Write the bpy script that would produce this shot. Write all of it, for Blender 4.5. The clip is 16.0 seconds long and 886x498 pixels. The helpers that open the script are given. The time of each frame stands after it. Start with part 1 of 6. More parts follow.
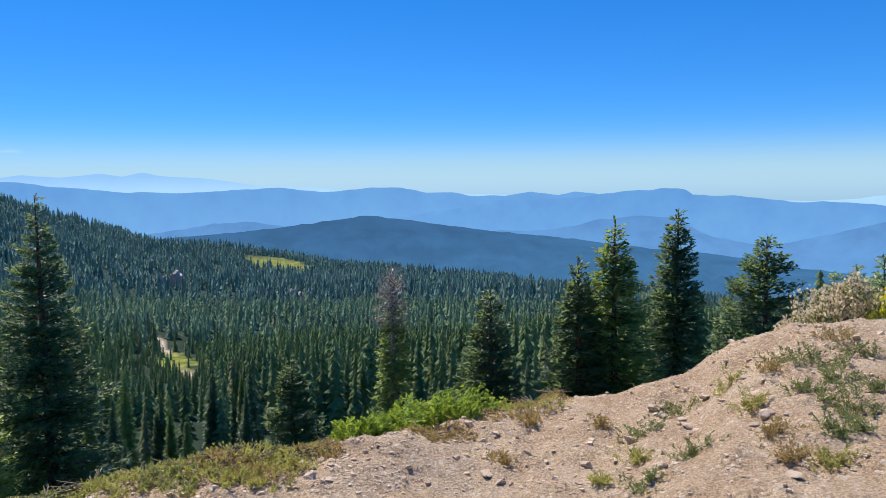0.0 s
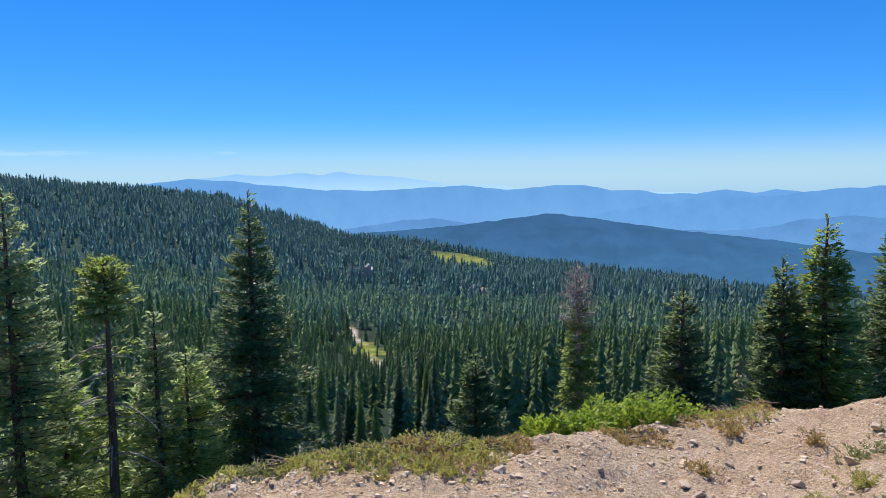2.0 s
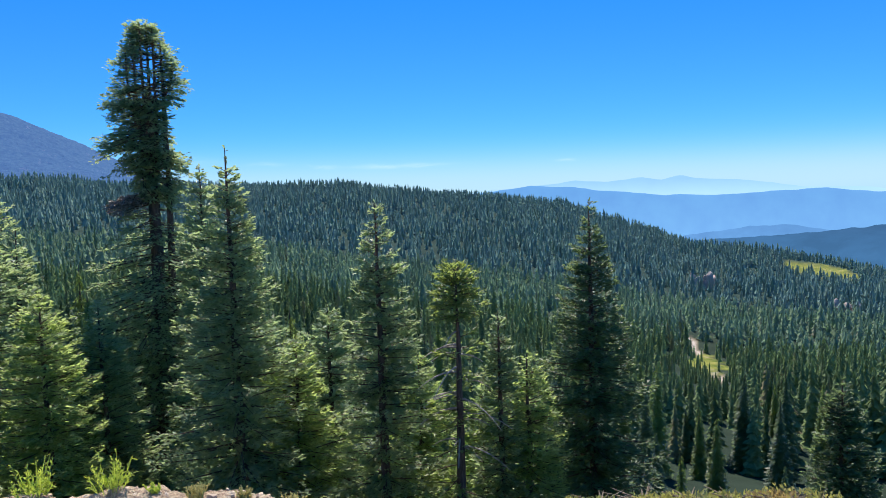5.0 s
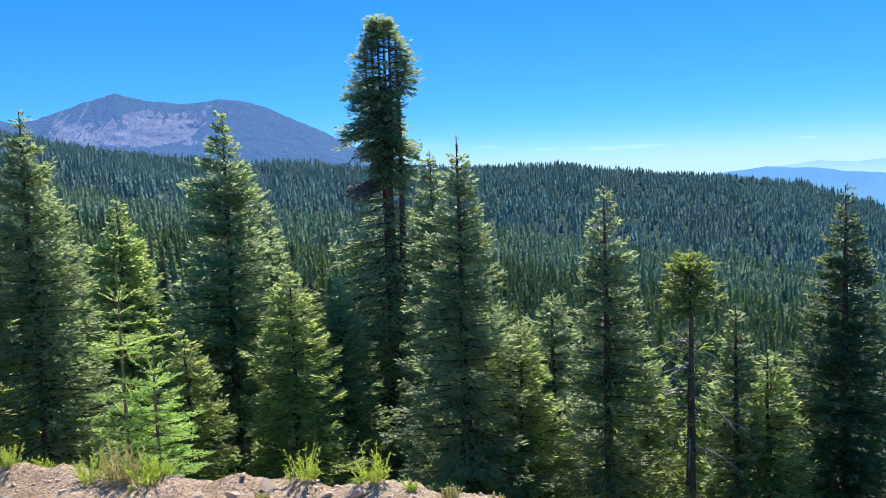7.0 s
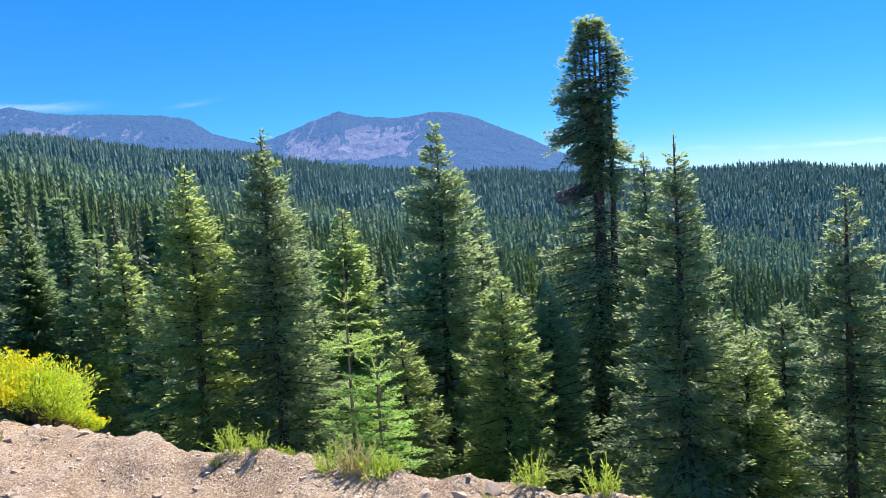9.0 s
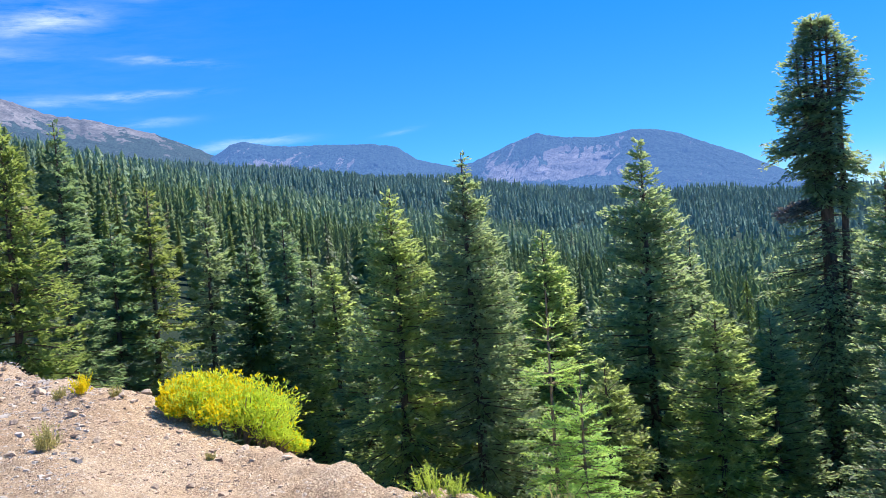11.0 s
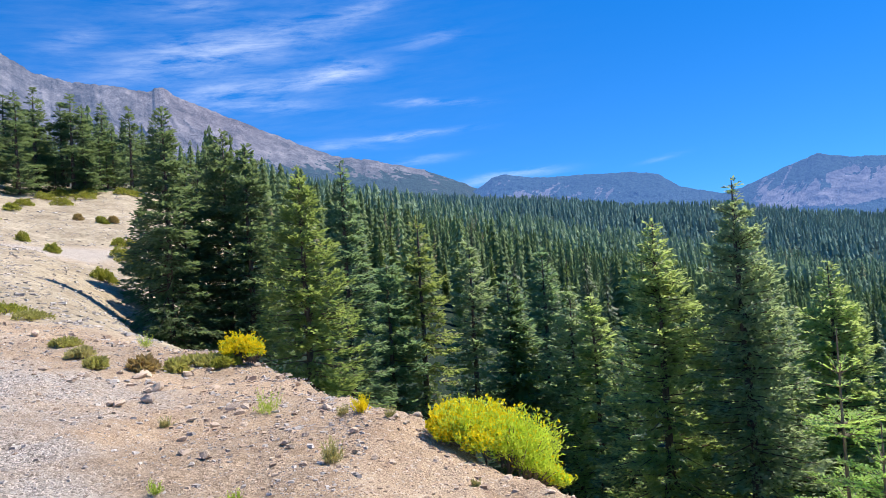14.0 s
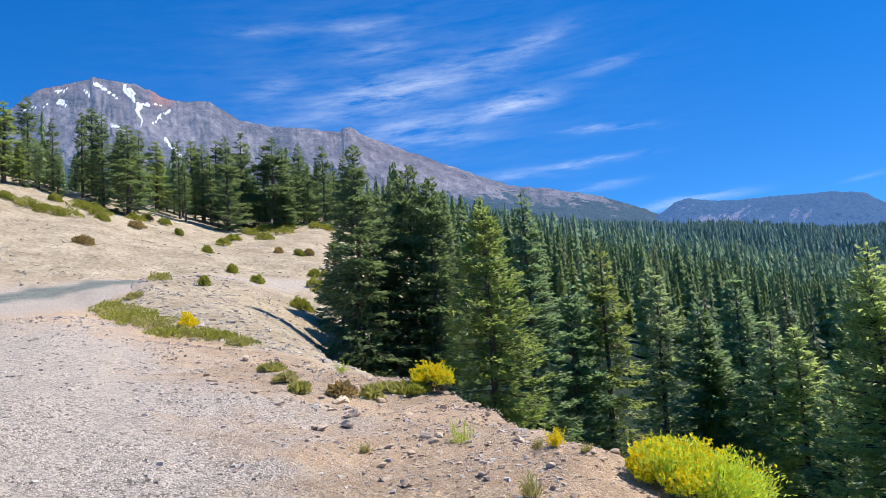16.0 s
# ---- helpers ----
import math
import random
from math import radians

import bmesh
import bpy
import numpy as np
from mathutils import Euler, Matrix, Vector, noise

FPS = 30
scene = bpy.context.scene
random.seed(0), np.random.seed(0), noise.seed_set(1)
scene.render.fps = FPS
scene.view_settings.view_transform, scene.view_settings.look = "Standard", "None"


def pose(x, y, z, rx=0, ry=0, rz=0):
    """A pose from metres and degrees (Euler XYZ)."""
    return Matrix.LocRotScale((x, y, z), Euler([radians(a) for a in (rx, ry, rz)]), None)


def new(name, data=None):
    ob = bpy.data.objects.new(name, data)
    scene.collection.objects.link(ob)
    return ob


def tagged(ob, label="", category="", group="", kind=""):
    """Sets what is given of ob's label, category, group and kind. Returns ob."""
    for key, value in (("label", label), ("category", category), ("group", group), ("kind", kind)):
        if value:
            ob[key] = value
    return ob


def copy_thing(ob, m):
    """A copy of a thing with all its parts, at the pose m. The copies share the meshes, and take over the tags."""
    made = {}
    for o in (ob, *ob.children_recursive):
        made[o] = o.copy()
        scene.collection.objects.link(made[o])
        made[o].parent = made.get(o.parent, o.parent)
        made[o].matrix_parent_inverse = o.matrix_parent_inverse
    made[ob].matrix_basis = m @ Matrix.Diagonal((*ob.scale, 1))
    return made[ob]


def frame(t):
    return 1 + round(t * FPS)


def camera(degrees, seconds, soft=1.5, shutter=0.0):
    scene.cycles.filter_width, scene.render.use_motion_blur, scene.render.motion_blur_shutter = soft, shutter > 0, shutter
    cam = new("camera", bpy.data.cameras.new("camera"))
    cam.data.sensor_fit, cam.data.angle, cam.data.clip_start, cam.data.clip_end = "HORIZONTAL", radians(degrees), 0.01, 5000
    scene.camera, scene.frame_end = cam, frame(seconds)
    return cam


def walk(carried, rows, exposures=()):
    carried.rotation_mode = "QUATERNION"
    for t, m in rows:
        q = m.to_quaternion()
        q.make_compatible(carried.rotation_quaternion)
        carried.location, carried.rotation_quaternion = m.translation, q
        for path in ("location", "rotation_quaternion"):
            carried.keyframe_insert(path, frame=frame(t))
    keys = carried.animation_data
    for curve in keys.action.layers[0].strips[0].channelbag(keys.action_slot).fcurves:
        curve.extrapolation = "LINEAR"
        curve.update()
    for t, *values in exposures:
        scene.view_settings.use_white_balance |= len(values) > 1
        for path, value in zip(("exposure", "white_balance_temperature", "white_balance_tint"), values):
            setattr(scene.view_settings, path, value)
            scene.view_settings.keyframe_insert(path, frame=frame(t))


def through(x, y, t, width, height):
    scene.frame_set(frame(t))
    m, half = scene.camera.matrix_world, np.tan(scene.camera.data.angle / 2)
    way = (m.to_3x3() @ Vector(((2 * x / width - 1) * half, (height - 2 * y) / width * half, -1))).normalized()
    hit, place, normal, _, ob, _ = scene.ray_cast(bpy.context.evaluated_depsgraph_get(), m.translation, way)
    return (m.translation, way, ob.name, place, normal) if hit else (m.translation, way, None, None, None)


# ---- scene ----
cam = camera(60.36, 16.0, soft=0.45)
# seconds; eye x, y, z; yaw, pitch, roll
ROWS = [
    (0.0, -0.000, 0.000, 1.600, -0.00, -5.30, 0.50),
    (0.5, -0.017, 0.037, 1.581, 3.09, -5.43, 0.44),
    (1.0, -0.039, 0.063, 1.572, 6.54, -5.57, 0.50),
    (1.5, -0.054, 0.072, 1.571, 10.09, -5.45, 0.62),
    (2.0, -0.075, 0.085, 1.565, 13.71, -5.33, 0.72),
    (2.5, -0.094, 0.118, 1.550, 17.70, -5.18, 0.82),
    (3.0, -0.115, 0.167, 1.531, 21.89, -4.78, 1.09),
    (3.5, -0.133, 0.236, 1.525, 26.26, -4.73, 1.38),
    (4.0, -0.155, 0.286, 1.538, 30.40, -4.61, 1.56),
    (6.5, -0.462, 0.305, 1.741, 50.98, -4.83, 1.94),
    (7.0, -0.512, 0.285, 1.726, 54.99, -5.16, 2.05),
    (7.5, -0.547, 0.269, 1.719, 59.07, -5.03, 2.39),
    (8.0, -0.580, 0.267, 1.710, 62.86, -4.92, 2.82),
    (8.5, -0.618, 0.262, 1.703, 66.73, -4.59, 3.17),
    (9.0, -0.664, 0.257, 1.689, 70.43, -3.97, 3.43),
    (11.5, -1.190, 0.336, 1.694, 88.83, -0.84, 4.29),
    (12.0, -1.184, 0.347, 1.689, 92.28, -0.22, 4.35),
    (12.5, -1.186, 0.325, 1.696, 95.66, 0.50, 4.05),
    (13.0, -1.187, 0.312, 1.700, 98.51, 0.91, 3.88),
    (13.5, -1.194, 0.282, 1.707, 101.87, 1.59, 3.80),
    (14.0, -1.208, 0.268, 1.713, 104.57, 2.16, 3.83),
    (14.5, -1.209, 0.230, 1.719, 107.94, 2.99, 3.86),
    (15.0, -1.202, 0.194, 1.733, 111.32, 3.58, 3.88),
    (15.5, -1.205, 0.158, 1.743, 114.72, 4.32, 3.80),
    (16.0, -1.218, 0.108, 1.746, 117.93, 5.18, 3.66),
]
walk(cam, [(t, pose(x, y, z, 90 + pitch, roll, yaw)) for t, x, y, z, yaw, pitch, roll in ROWS],
     [(0.0, 0.38), (4.0, 0.5), (6.5, 0.74), (9.0, 0.88), (11.5, 0.88), (14.0, 0.64), (16.0, 0.5)])

# ---------------------------------------------------------------- sky and sun
SUN_AZ, SUN_EL = 38.0, 57.0      # degrees to the left of +y, and above the horizon
TO_SUN = Vector((-math.sin(radians(SUN_AZ)) * math.cos(radians(SUN_EL)), math.cos(radians(SUN_AZ)) * math.cos(radians(SUN_EL)), math.sin(radians(SUN_EL))))
sun = new("sun", bpy.data.lights.new("sun", "SUN"))
sun.data.energy, sun.data.angle, sun.data.color = 4.6, radians(0.53), (1.0, 0.93, 0.82)
sun.rotation_mode = "QUATERNION"
sun.rotation_quaternion = TO_SUN.to_track_quat("Z", "Y")

world = bpy.data.worlds.new("sky")
scene.world = world
world.use_nodes = True
wt = world.node_tree
wt.nodes.clear()


def wnode(kind):
    return wt.nodes.new(kind)


def wmath(op, a, b=None, c=None, clamp=False):
    n = wnode("ShaderNodeMath")
    n.operation, n.use_clamp = op, clamp
    for i, v in enumerate((a, b, c)):
        if v is None:
            continue
        if isinstance(v, (int, float)):
            n.inputs[i].default_value = v
        else:
            wt.links.new(v, n.inputs[i])
    return n.outputs[0]


sky = wnode("ShaderNodeTexSky")
sky.sky_type, sky.sun_disc = "NISHITA", False
sky.sun_elevation, sky.sun_rotation = radians(SUN_EL), radians(-SUN_AZ)
sky.altitude, sky.air_density, sky.dust_density, sky.ozone_density = 2100, 1.0, 0.0, 3.0
sat = wnode("ShaderNodeHueSaturation")
sat.inputs["Hue"].default_value, sat.inputs["Saturation"].default_value, sat.inputs["Value"].default_value = 0.5, 1.30, 1.66
warm = wnode("ShaderNodeMix")
warm.data_type, warm.blend_type = "RGBA", "MULTIPLY"
warm.inputs["Factor"].default_value = 1.0
warm.inputs["B"].default_value = (0.63, 0.80, 1.18, 1)
soft = wnode("ShaderNodeGamma")
soft.inputs["Gamma"].default_value = 0.66
wt.links.new(sky.outputs[0], soft.inputs["Color"])
wt.links.new(soft.outputs[0], warm.inputs["A"])
wt.links.new(warm.outputs["Result"], sat.inputs["Color"])
# thin cirrus streaks, laid out by bearing and height
tc = wnode("ShaderNodeTexCoord")
sep = wnode("ShaderNodeSeparateXYZ")
wt.links.new(tc.outputs["Generated"], sep.inputs[0])
bear = wmath("MULTIPLY", wmath("ARCTAN2", wmath("MULTIPLY", sep.outputs[0], -1.0), sep.outputs[1]), 57.2958)
high = wmath("MULTIPLY", wmath("ARCSINE", sep.outputs[2]), 57.2958)


def wbell(value, centre, width):
    d = wmath("DIVIDE", wmath("SUBTRACT", value, centre), width)
    return wmath("EXPONENT", wmath("MULTIPLY", wmath("MULTIPLY", d, d), -1.0))


def wnoise(sx, sy, slant, scale, detail, rough=0.55, twist=0.25):
    comb = wnode("ShaderNodeCombineXYZ")
    wt.links.new(wmath("MULTIPLY", bear, sx), comb.inputs[0])
    wt.links.new(wmath("MULTIPLY", wmath("ADD", high, wmath("MULTIPLY", bear, slant)), sy), comb.inputs[1])
    n = wnode("ShaderNodeTexNoise")
    n.inputs["Scale"].default_value, n.inputs["Detail"].default_value, n.inputs["Roughness"].default_value = scale, detail, rough
    n.inputs["Distortion"].default_value = twist
    wt.links.new(comb.outputs[0], n.inputs["Vector"])
    return n.outputs[0]


def wstreak(a0, e0, a1, e1, width, strength):
    """One drawn-out wisp between two bearings and heights."""
    ac, ec, half, turn = (a0 + a1) / 2, (e0 + e1) / 2, math.hypot(a1 - a0, e1 - e0) / 2, math.atan2(e1 - e0, a1 - a0)
    da, de = wmath("SUBTRACT", bear, ac), wmath("SUBTRACT", lifted, ec)
    along = wmath("ADD", wmath("MULTIPLY", da, math.cos(turn)), wmath("MULTIPLY", de, math.sin(turn)))
    across = wmath("SUBTRACT", wmath("MULTIPLY", de, math.cos(turn)), wmath("MULTIPLY", da, math.sin(turn)))
    return wmath("MULTIPLY", wmath("MULTIPLY", wbell(along, 0.0, half), wbell(across, 0.0, width)), strength)


lifted = wmath("ADD", high, wmath("MULTIPLY", wmath("SUBTRACT", wnoise(0.22, 0.6, 0.0, 1.0, 5.0), 0.5), 0.9))
wisp = wmath("MULTIPLY", wmath("SUBTRACT", wnoise(0.20, 1.25, 0.06, 1.0, 8.0, 0.66), 0.34), 2.3, clamp=True)
cirrus = 0.0
for row in ((127.5, 15.5, 113.0, 18.6, 1.25, 1.0), (124.0, 13.5, 114.5, 15.0, 0.75, 1.0), (114.6, 15.0, 108.4, 15.9, 0.7, 1.15), (107.3, 13.2, 101.4, 12.9, 0.24, 0.9), (110.4, 10.6, 102.8, 10.9, 0.26, 1.1), (102.2, 7.0, 96.2, 7.35, 0.30, 1.5), (111.9, 18.9, 106.8, 20.7, 0.7, 0.6), (106.4, 17.4, 102.0, 17.8, 0.45, 0.5),
            (114.4, 10.3, 109.0, 10.1, 0.25, 0.6), (120.2, 13.2, 113.0, 13.3, 0.45, 0.6), (125.6, 21.5, 119.4, 21.9, 0.5, 0.5), (124.0, 19.8, 119.0, 20.5, 0.5, 0.6), (132.5, 21.2, 127.0, 21.6, 0.4, 0.45), (131.5, 17.0, 127.8, 18.0, 0.6, 0.45), (108.4, 8.7, 103.5, 9.1, 0.28, 0.7), (89.5, 7.4, 86.6, 7.8, 0.18, 0.3),
            (44.8, 2.0, 38.8, 2.0, 0.16, 0.9), (48.6, 2.15, 46.8, 2.1, 0.12, 0.9), (53.0, 2.3, 50.5, 2.3, 0.16, 0.5), (30.2, 2.0, 28.9, 2.0, 0.1, 0.7), (60.5, 3.0, 55.0, 2.6, 0.3, 0.35)):
    cirrus = wmath("ADD", cirrus, wstreak(*row))
veil = wmath("MULTIPLY", wmath("MULTIPLY", wbell(bear, 121.0, 15.0), wbell(high, 17.0, 7.0)), 0.20)
cover = wmath("MULTIPLY", wmath("MULTIPLY", wmath("ADD", cirrus, veil), wisp, clamp=True), 0.42)
# the pale band of smoke that lies along the horizon
band = wmath("MULTIPLY", wbell(high, 0.2, 2.0), 0.78)
haze = wnode("ShaderNodeMix")
haze.data_type = "RGBA"
wt.links.new(band, haze.inputs["Factor"])
lower = wnode("ShaderNodeMix")
lower.data_type, lower.blend_type = "RGBA", "MULTIPLY"
wt.links.new(wmath("MULTIPLY", wbell(high, 4.0, 6.0), 0.85), lower.inputs["Factor"])
wt.links.new(sat.outputs[0], lower.inputs["A"])
lower.inputs["B"].default_value = (0.62, 0.98, 1.05, 1)
wt.links.new(lower.outputs["Result"], haze.inputs["A"])
haze.inputs["B"].default_value = (3.7, 5.5, 6.6, 1)
mixc = wnode("ShaderNodeMix")
mixc.data_type = "RGBA"
wt.links.new(cover, mixc.inputs["Factor"])
wt.links.new(haze.outputs["Result"], mixc.inputs["A"])
mixc.inputs["B"].default_value = (8.6, 9.1, 9.8, 1)
bg = wnode("ShaderNodeBackground")
bg.inputs["Strength"].default_value = 0.1
wt.links.new(mixc.outputs["Result"], bg.inputs["Color"])
wt.links.new(bg.outputs[0], wnode("ShaderNodeOutputWorld").inputs[0])


# ---------------------------------------------------------------- materials
class Nodes:
    """A short hand for building one node material."""

    def __init__(self, name):
        self.mat = bpy.data.materials.new(name)
        self.mat.use_nodes = True
        self.t = self.mat.node_tree
        self.t.nodes.clear()
        self.out = self.t.nodes.new("ShaderNodeOutputMaterial")

    def add(self, kind):
        return self.t.nodes.new(kind)

    def link(self, a, b):
        self.t.links.new(a, b)

    def put(self, socket, v):
        if isinstance(v, (int, float, tuple)):
            socket.default_value = v if not isinstance(v, tuple) or len(v) != 3 or socket.type != "RGBA" else (*v, 1)
        else:
            self.link(v, socket)

    def noise(self, scale, detail=4.0, rough=0.55, vec=None, distort=0.0):
        n = self.add("ShaderNodeTexNoise")
        n.inputs["Scale"].default_value, n.inputs["Detail"].default_value = scale, detail
        n.inputs["Roughness"].default_value, n.inputs["Distortion"].default_value = rough, distort
        self.link(vec or self.coords(), n.inputs["Vector"])
        return n.outputs[0]

    def cells(self, scale, feature="F1", out="Distance", vec=None):
        n = self.add("ShaderNodeTexVoronoi")
        n.feature = feature
        n.inputs["Scale"].default_value = scale
        self.link(vec or self.coords(), n.inputs["Vector"])
        return n.outputs[out]

    def coords(self, which="Object"):
        return self.add("ShaderNodeTexCoord").outputs[which]

    def scaled(self, sx, sy, sz, which="Object"):
        m = self.add("ShaderNodeMapping")
        m.inputs["Scale"].default_value = (sx, sy, sz)
        self.link(self.coords(which), m.inputs["Vector"])
        return m.outputs[0]

    def ramp(self, fac, *stops):
        n = self.add("ShaderNodeValToRGB")
        e = n.color_ramp.elements
        while len(e) < len(stops):
            e.new(0.5)
        for k, (p, c) in zip(e, stops):
            k.position = p
            k.color = (*c, 1) if isinstance(c, tuple) else (c, c, c, 1)
        self.put(n.inputs[0], fac)
        return n.outputs[0]

    def mix(self, fac, a, b, blend="MIX"):
        n = self.add("ShaderNodeMix")
        n.data_type, n.blend_type = "RGBA", blend
        self.put(n.inputs["Factor"], fac)
        self.put(n.inputs["A"], a)
        self.put(n.inputs["B"], b)
        return n.outputs["Result"]

    def math(self, op, a, b=0.0, clamp=False):
        n = self.add("ShaderNodeMath")
        n.operation, n.use_clamp = op, clamp
        self.put(n.inputs[0], a)
        self.put(n.inputs[1], b)
        return n.outputs[0]

    def attr(self, name):
        n = self.add("ShaderNodeAttribute")
        n.attribute_name = name
        return n.outputs["Fac"]

    def island(self):
        return self.add("ShaderNodeNewGeometry").outputs["Random Per Island"]

    def thing(self):
        return self.add("ShaderNodeObjectInfo").outputs["Random"]

    def bump(self, height, strength, distance):
        n = self.add("ShaderNodeBump")
        n.inputs["Strength"].default_value, n.inputs["Distance"].default_value = strength, distance
        self.link(height, n.inputs["Height"])
        return n.outputs[0]

    def surface(self, colour, rough=0.9, normal=None, spec=0.25):
        p = self.add("ShaderNodeBsdfPrincipled")
        self.put(p.inputs["Base Color"], colour)
        self.put(p.inputs["Roughness"], rough)
        p.inputs["Specular IOR Level"].default_value = spec
        if normal is not None:
            self.link(normal, p.inputs["Normal"])
        self.link(p.outputs[0], self.out.inputs[0])
        return p

    def leafy(self, colour, through, share=0.3, rough=0.6, spec=0.3):
        """A leaf: a glossy skin over green, with some light passing through."""
        p = self.surface(colour, rough, spec=spec)
        t = self.add("ShaderNodeBsdfTranslucent")
        self.put(t.inputs[0], through)
        m = self.add("ShaderNodeMixShader")
        m.inputs[0].default_value = share
        self.link(p.outputs[0], m.inputs[1])
        self.link(t.outputs[0], m.inputs[2])
        self.link(m.outputs[0], self.out.inputs[0])


def needles(name, dark, light, through, dry=None, dry_from=0.9, share=0.28, wide=0.35, gaps=34.0):
    n = Nodes(name)
    patch = n.ramp(n.noise(2.6, 3.0, 0.6), (0.36, 0.0), (0.64, 1.0))
    grain = n.noise(26.0, 2.0, 0.6)
    f = n.math("ADD", n.math("MULTIPLY", n.island(), 0.42), n.math("ADD", n.math("MULTIPLY", patch, 0.36), n.math("MULTIPLY", grain, 0.22)))
    col = n.ramp(f, (0.15, dark), (0.85, light))
    if dry:
        col = n.mix(n.ramp(n.island(), (dry_from, 0.0), (min(dry_from + 0.06, 1.0), 1.0)), col, dry)
    tint = n.add("ShaderNodeHueSaturation")
    n.link(n.math("ADD", n.math("MULTIPLY", n.thing(), 0.03), 0.485), tint.inputs["Hue"])
    n.link(n.math("ADD", n.math("MULTIPLY", n.thing(), wide), 1.0 - wide / 2), tint.inputs["Value"])
    n.put(tint.inputs["Color"], col)
    # gaps between the needles of a spray
    n.leafy(tint.outputs[0], through, share, 0.45, 0.36)
    if not gaps:
        return n.mat
    gap = n.add("ShaderNodeMixShader")
    n.link(n.ramp(n.noise(gaps, 1.0, 0.5), (0.37, 0.0), (0.40, 1.0)), gap.inputs[0])
    n.link(n.add("ShaderNodeBsdfTransparent").outputs[0], gap.inputs[1])
    n.link(n.out.inputs[0].links[0].from_socket, gap.inputs[2])
    n.link(gap.outputs[0], n.out.inputs[0])
    return n.mat


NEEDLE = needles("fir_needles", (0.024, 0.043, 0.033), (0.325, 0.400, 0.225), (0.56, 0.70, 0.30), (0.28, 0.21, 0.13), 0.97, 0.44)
# a lighter, yellower copy with sunlight put into its colour
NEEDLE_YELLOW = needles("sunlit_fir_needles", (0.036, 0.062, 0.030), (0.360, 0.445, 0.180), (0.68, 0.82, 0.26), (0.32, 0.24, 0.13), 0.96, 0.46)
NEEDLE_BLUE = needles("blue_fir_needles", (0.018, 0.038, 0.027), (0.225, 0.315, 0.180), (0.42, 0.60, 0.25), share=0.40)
# a darkened copy of the needles: the shade on these firs is in the colour
NEEDLE_SHADED = needles("shaded_fir_needles", (0.010, 0.022, 0.014), (0.125, 0.178, 0.088), (0.34, 0.46, 0.17), share=0.36)
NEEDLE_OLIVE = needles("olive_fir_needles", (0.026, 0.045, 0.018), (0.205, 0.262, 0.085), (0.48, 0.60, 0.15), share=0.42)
NEEDLE_DRY = needles("dying_fir_needles", (0.045, 0.062, 0.022), (0.31, 0.38, 0.11), (0.50, 0.60, 0.16), (0.38, 0.32, 0.18), 0.88, 0.42)
NEEDLE_DEAD = needles("dead_fir_twigs", (0.20, 0.175, 0.155), (0.44, 0.39, 0.345), (0.2, 0.17, 0.15))
NEEDLE_YOUNG = needles("young_fir_needles", (0.24, 0.38, 0.10), (0.52, 0.68, 0.22), (0.66, 0.84, 0.20), share=0.5, gaps=0)


def far_needles(name, dark, light, brown, through, share=0.3, grain=1.8):
    n = Nodes(name)
    big = n.noise(0.012, 3.0)
    f = n.math("ADD", n.math("ADD", n.math("MULTIPLY", n.attr("tone"), 0.42), n.math("MULTIPLY", big, 0.12)), n.math("ADD", n.math("MULTIPLY", n.island(), 0.18), n.math("MULTIPLY", n.ramp(n.noise(grain, 3.0, 0.7), (0.38, 0.0), (0.62, 1.0)), 0.34)))
    col = n.ramp(f, (0.12, dark), (0.88, light))
    col = n.mix(n.math("MULTIPLY", n.attr("sick"), 0.75), col, brown)
    n.leafy(col, through, share, 0.85, 0.08)
    return n.mat


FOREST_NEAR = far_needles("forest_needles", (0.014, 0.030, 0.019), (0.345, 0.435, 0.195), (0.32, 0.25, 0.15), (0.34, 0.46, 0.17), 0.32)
# farther off, haze is painted in as a paler, bluer base colour
FOREST_MID = far_needles("hazed_middle_needles", (0.100, 0.166, 0.130), (0.350, 0.450, 0.285), (0.28, 0.25, 0.17), (0.34, 0.48, 0.26), 0.30, 1.1)
FOREST_FAR = far_needles("hazed_far_needles", (0.135, 0.215, 0.188), (0.255, 0.360, 0.295), (0.21, 0.24, 0.20), (0.32, 0.49, 0.42), 0.34, 0.5)


def bark(name, dark, light):
    n = Nodes(name)
    v = n.scaled(6, 6, 1.2)
    f = n.noise(3.0, 6.0, 0.65, v)
    col = n.ramp(f, (0.3, dark), (0.7, light))
    n.surface(col, 0.95, n.bump(f, 0.8, 0.03))
    return n.mat


BARK = bark("fir_bark", (0.060, 0.042, 0.032), (0.21, 0.145, 0.11))
BARK_GREY = bark("weathered_wood", (0.24, 0.21, 0.185), (0.56, 0.51, 0.46))
BARK_YOUNG = bark("sapling_bark", (0.13, 0.10, 0.07), (0.30, 0.24, 0.17))


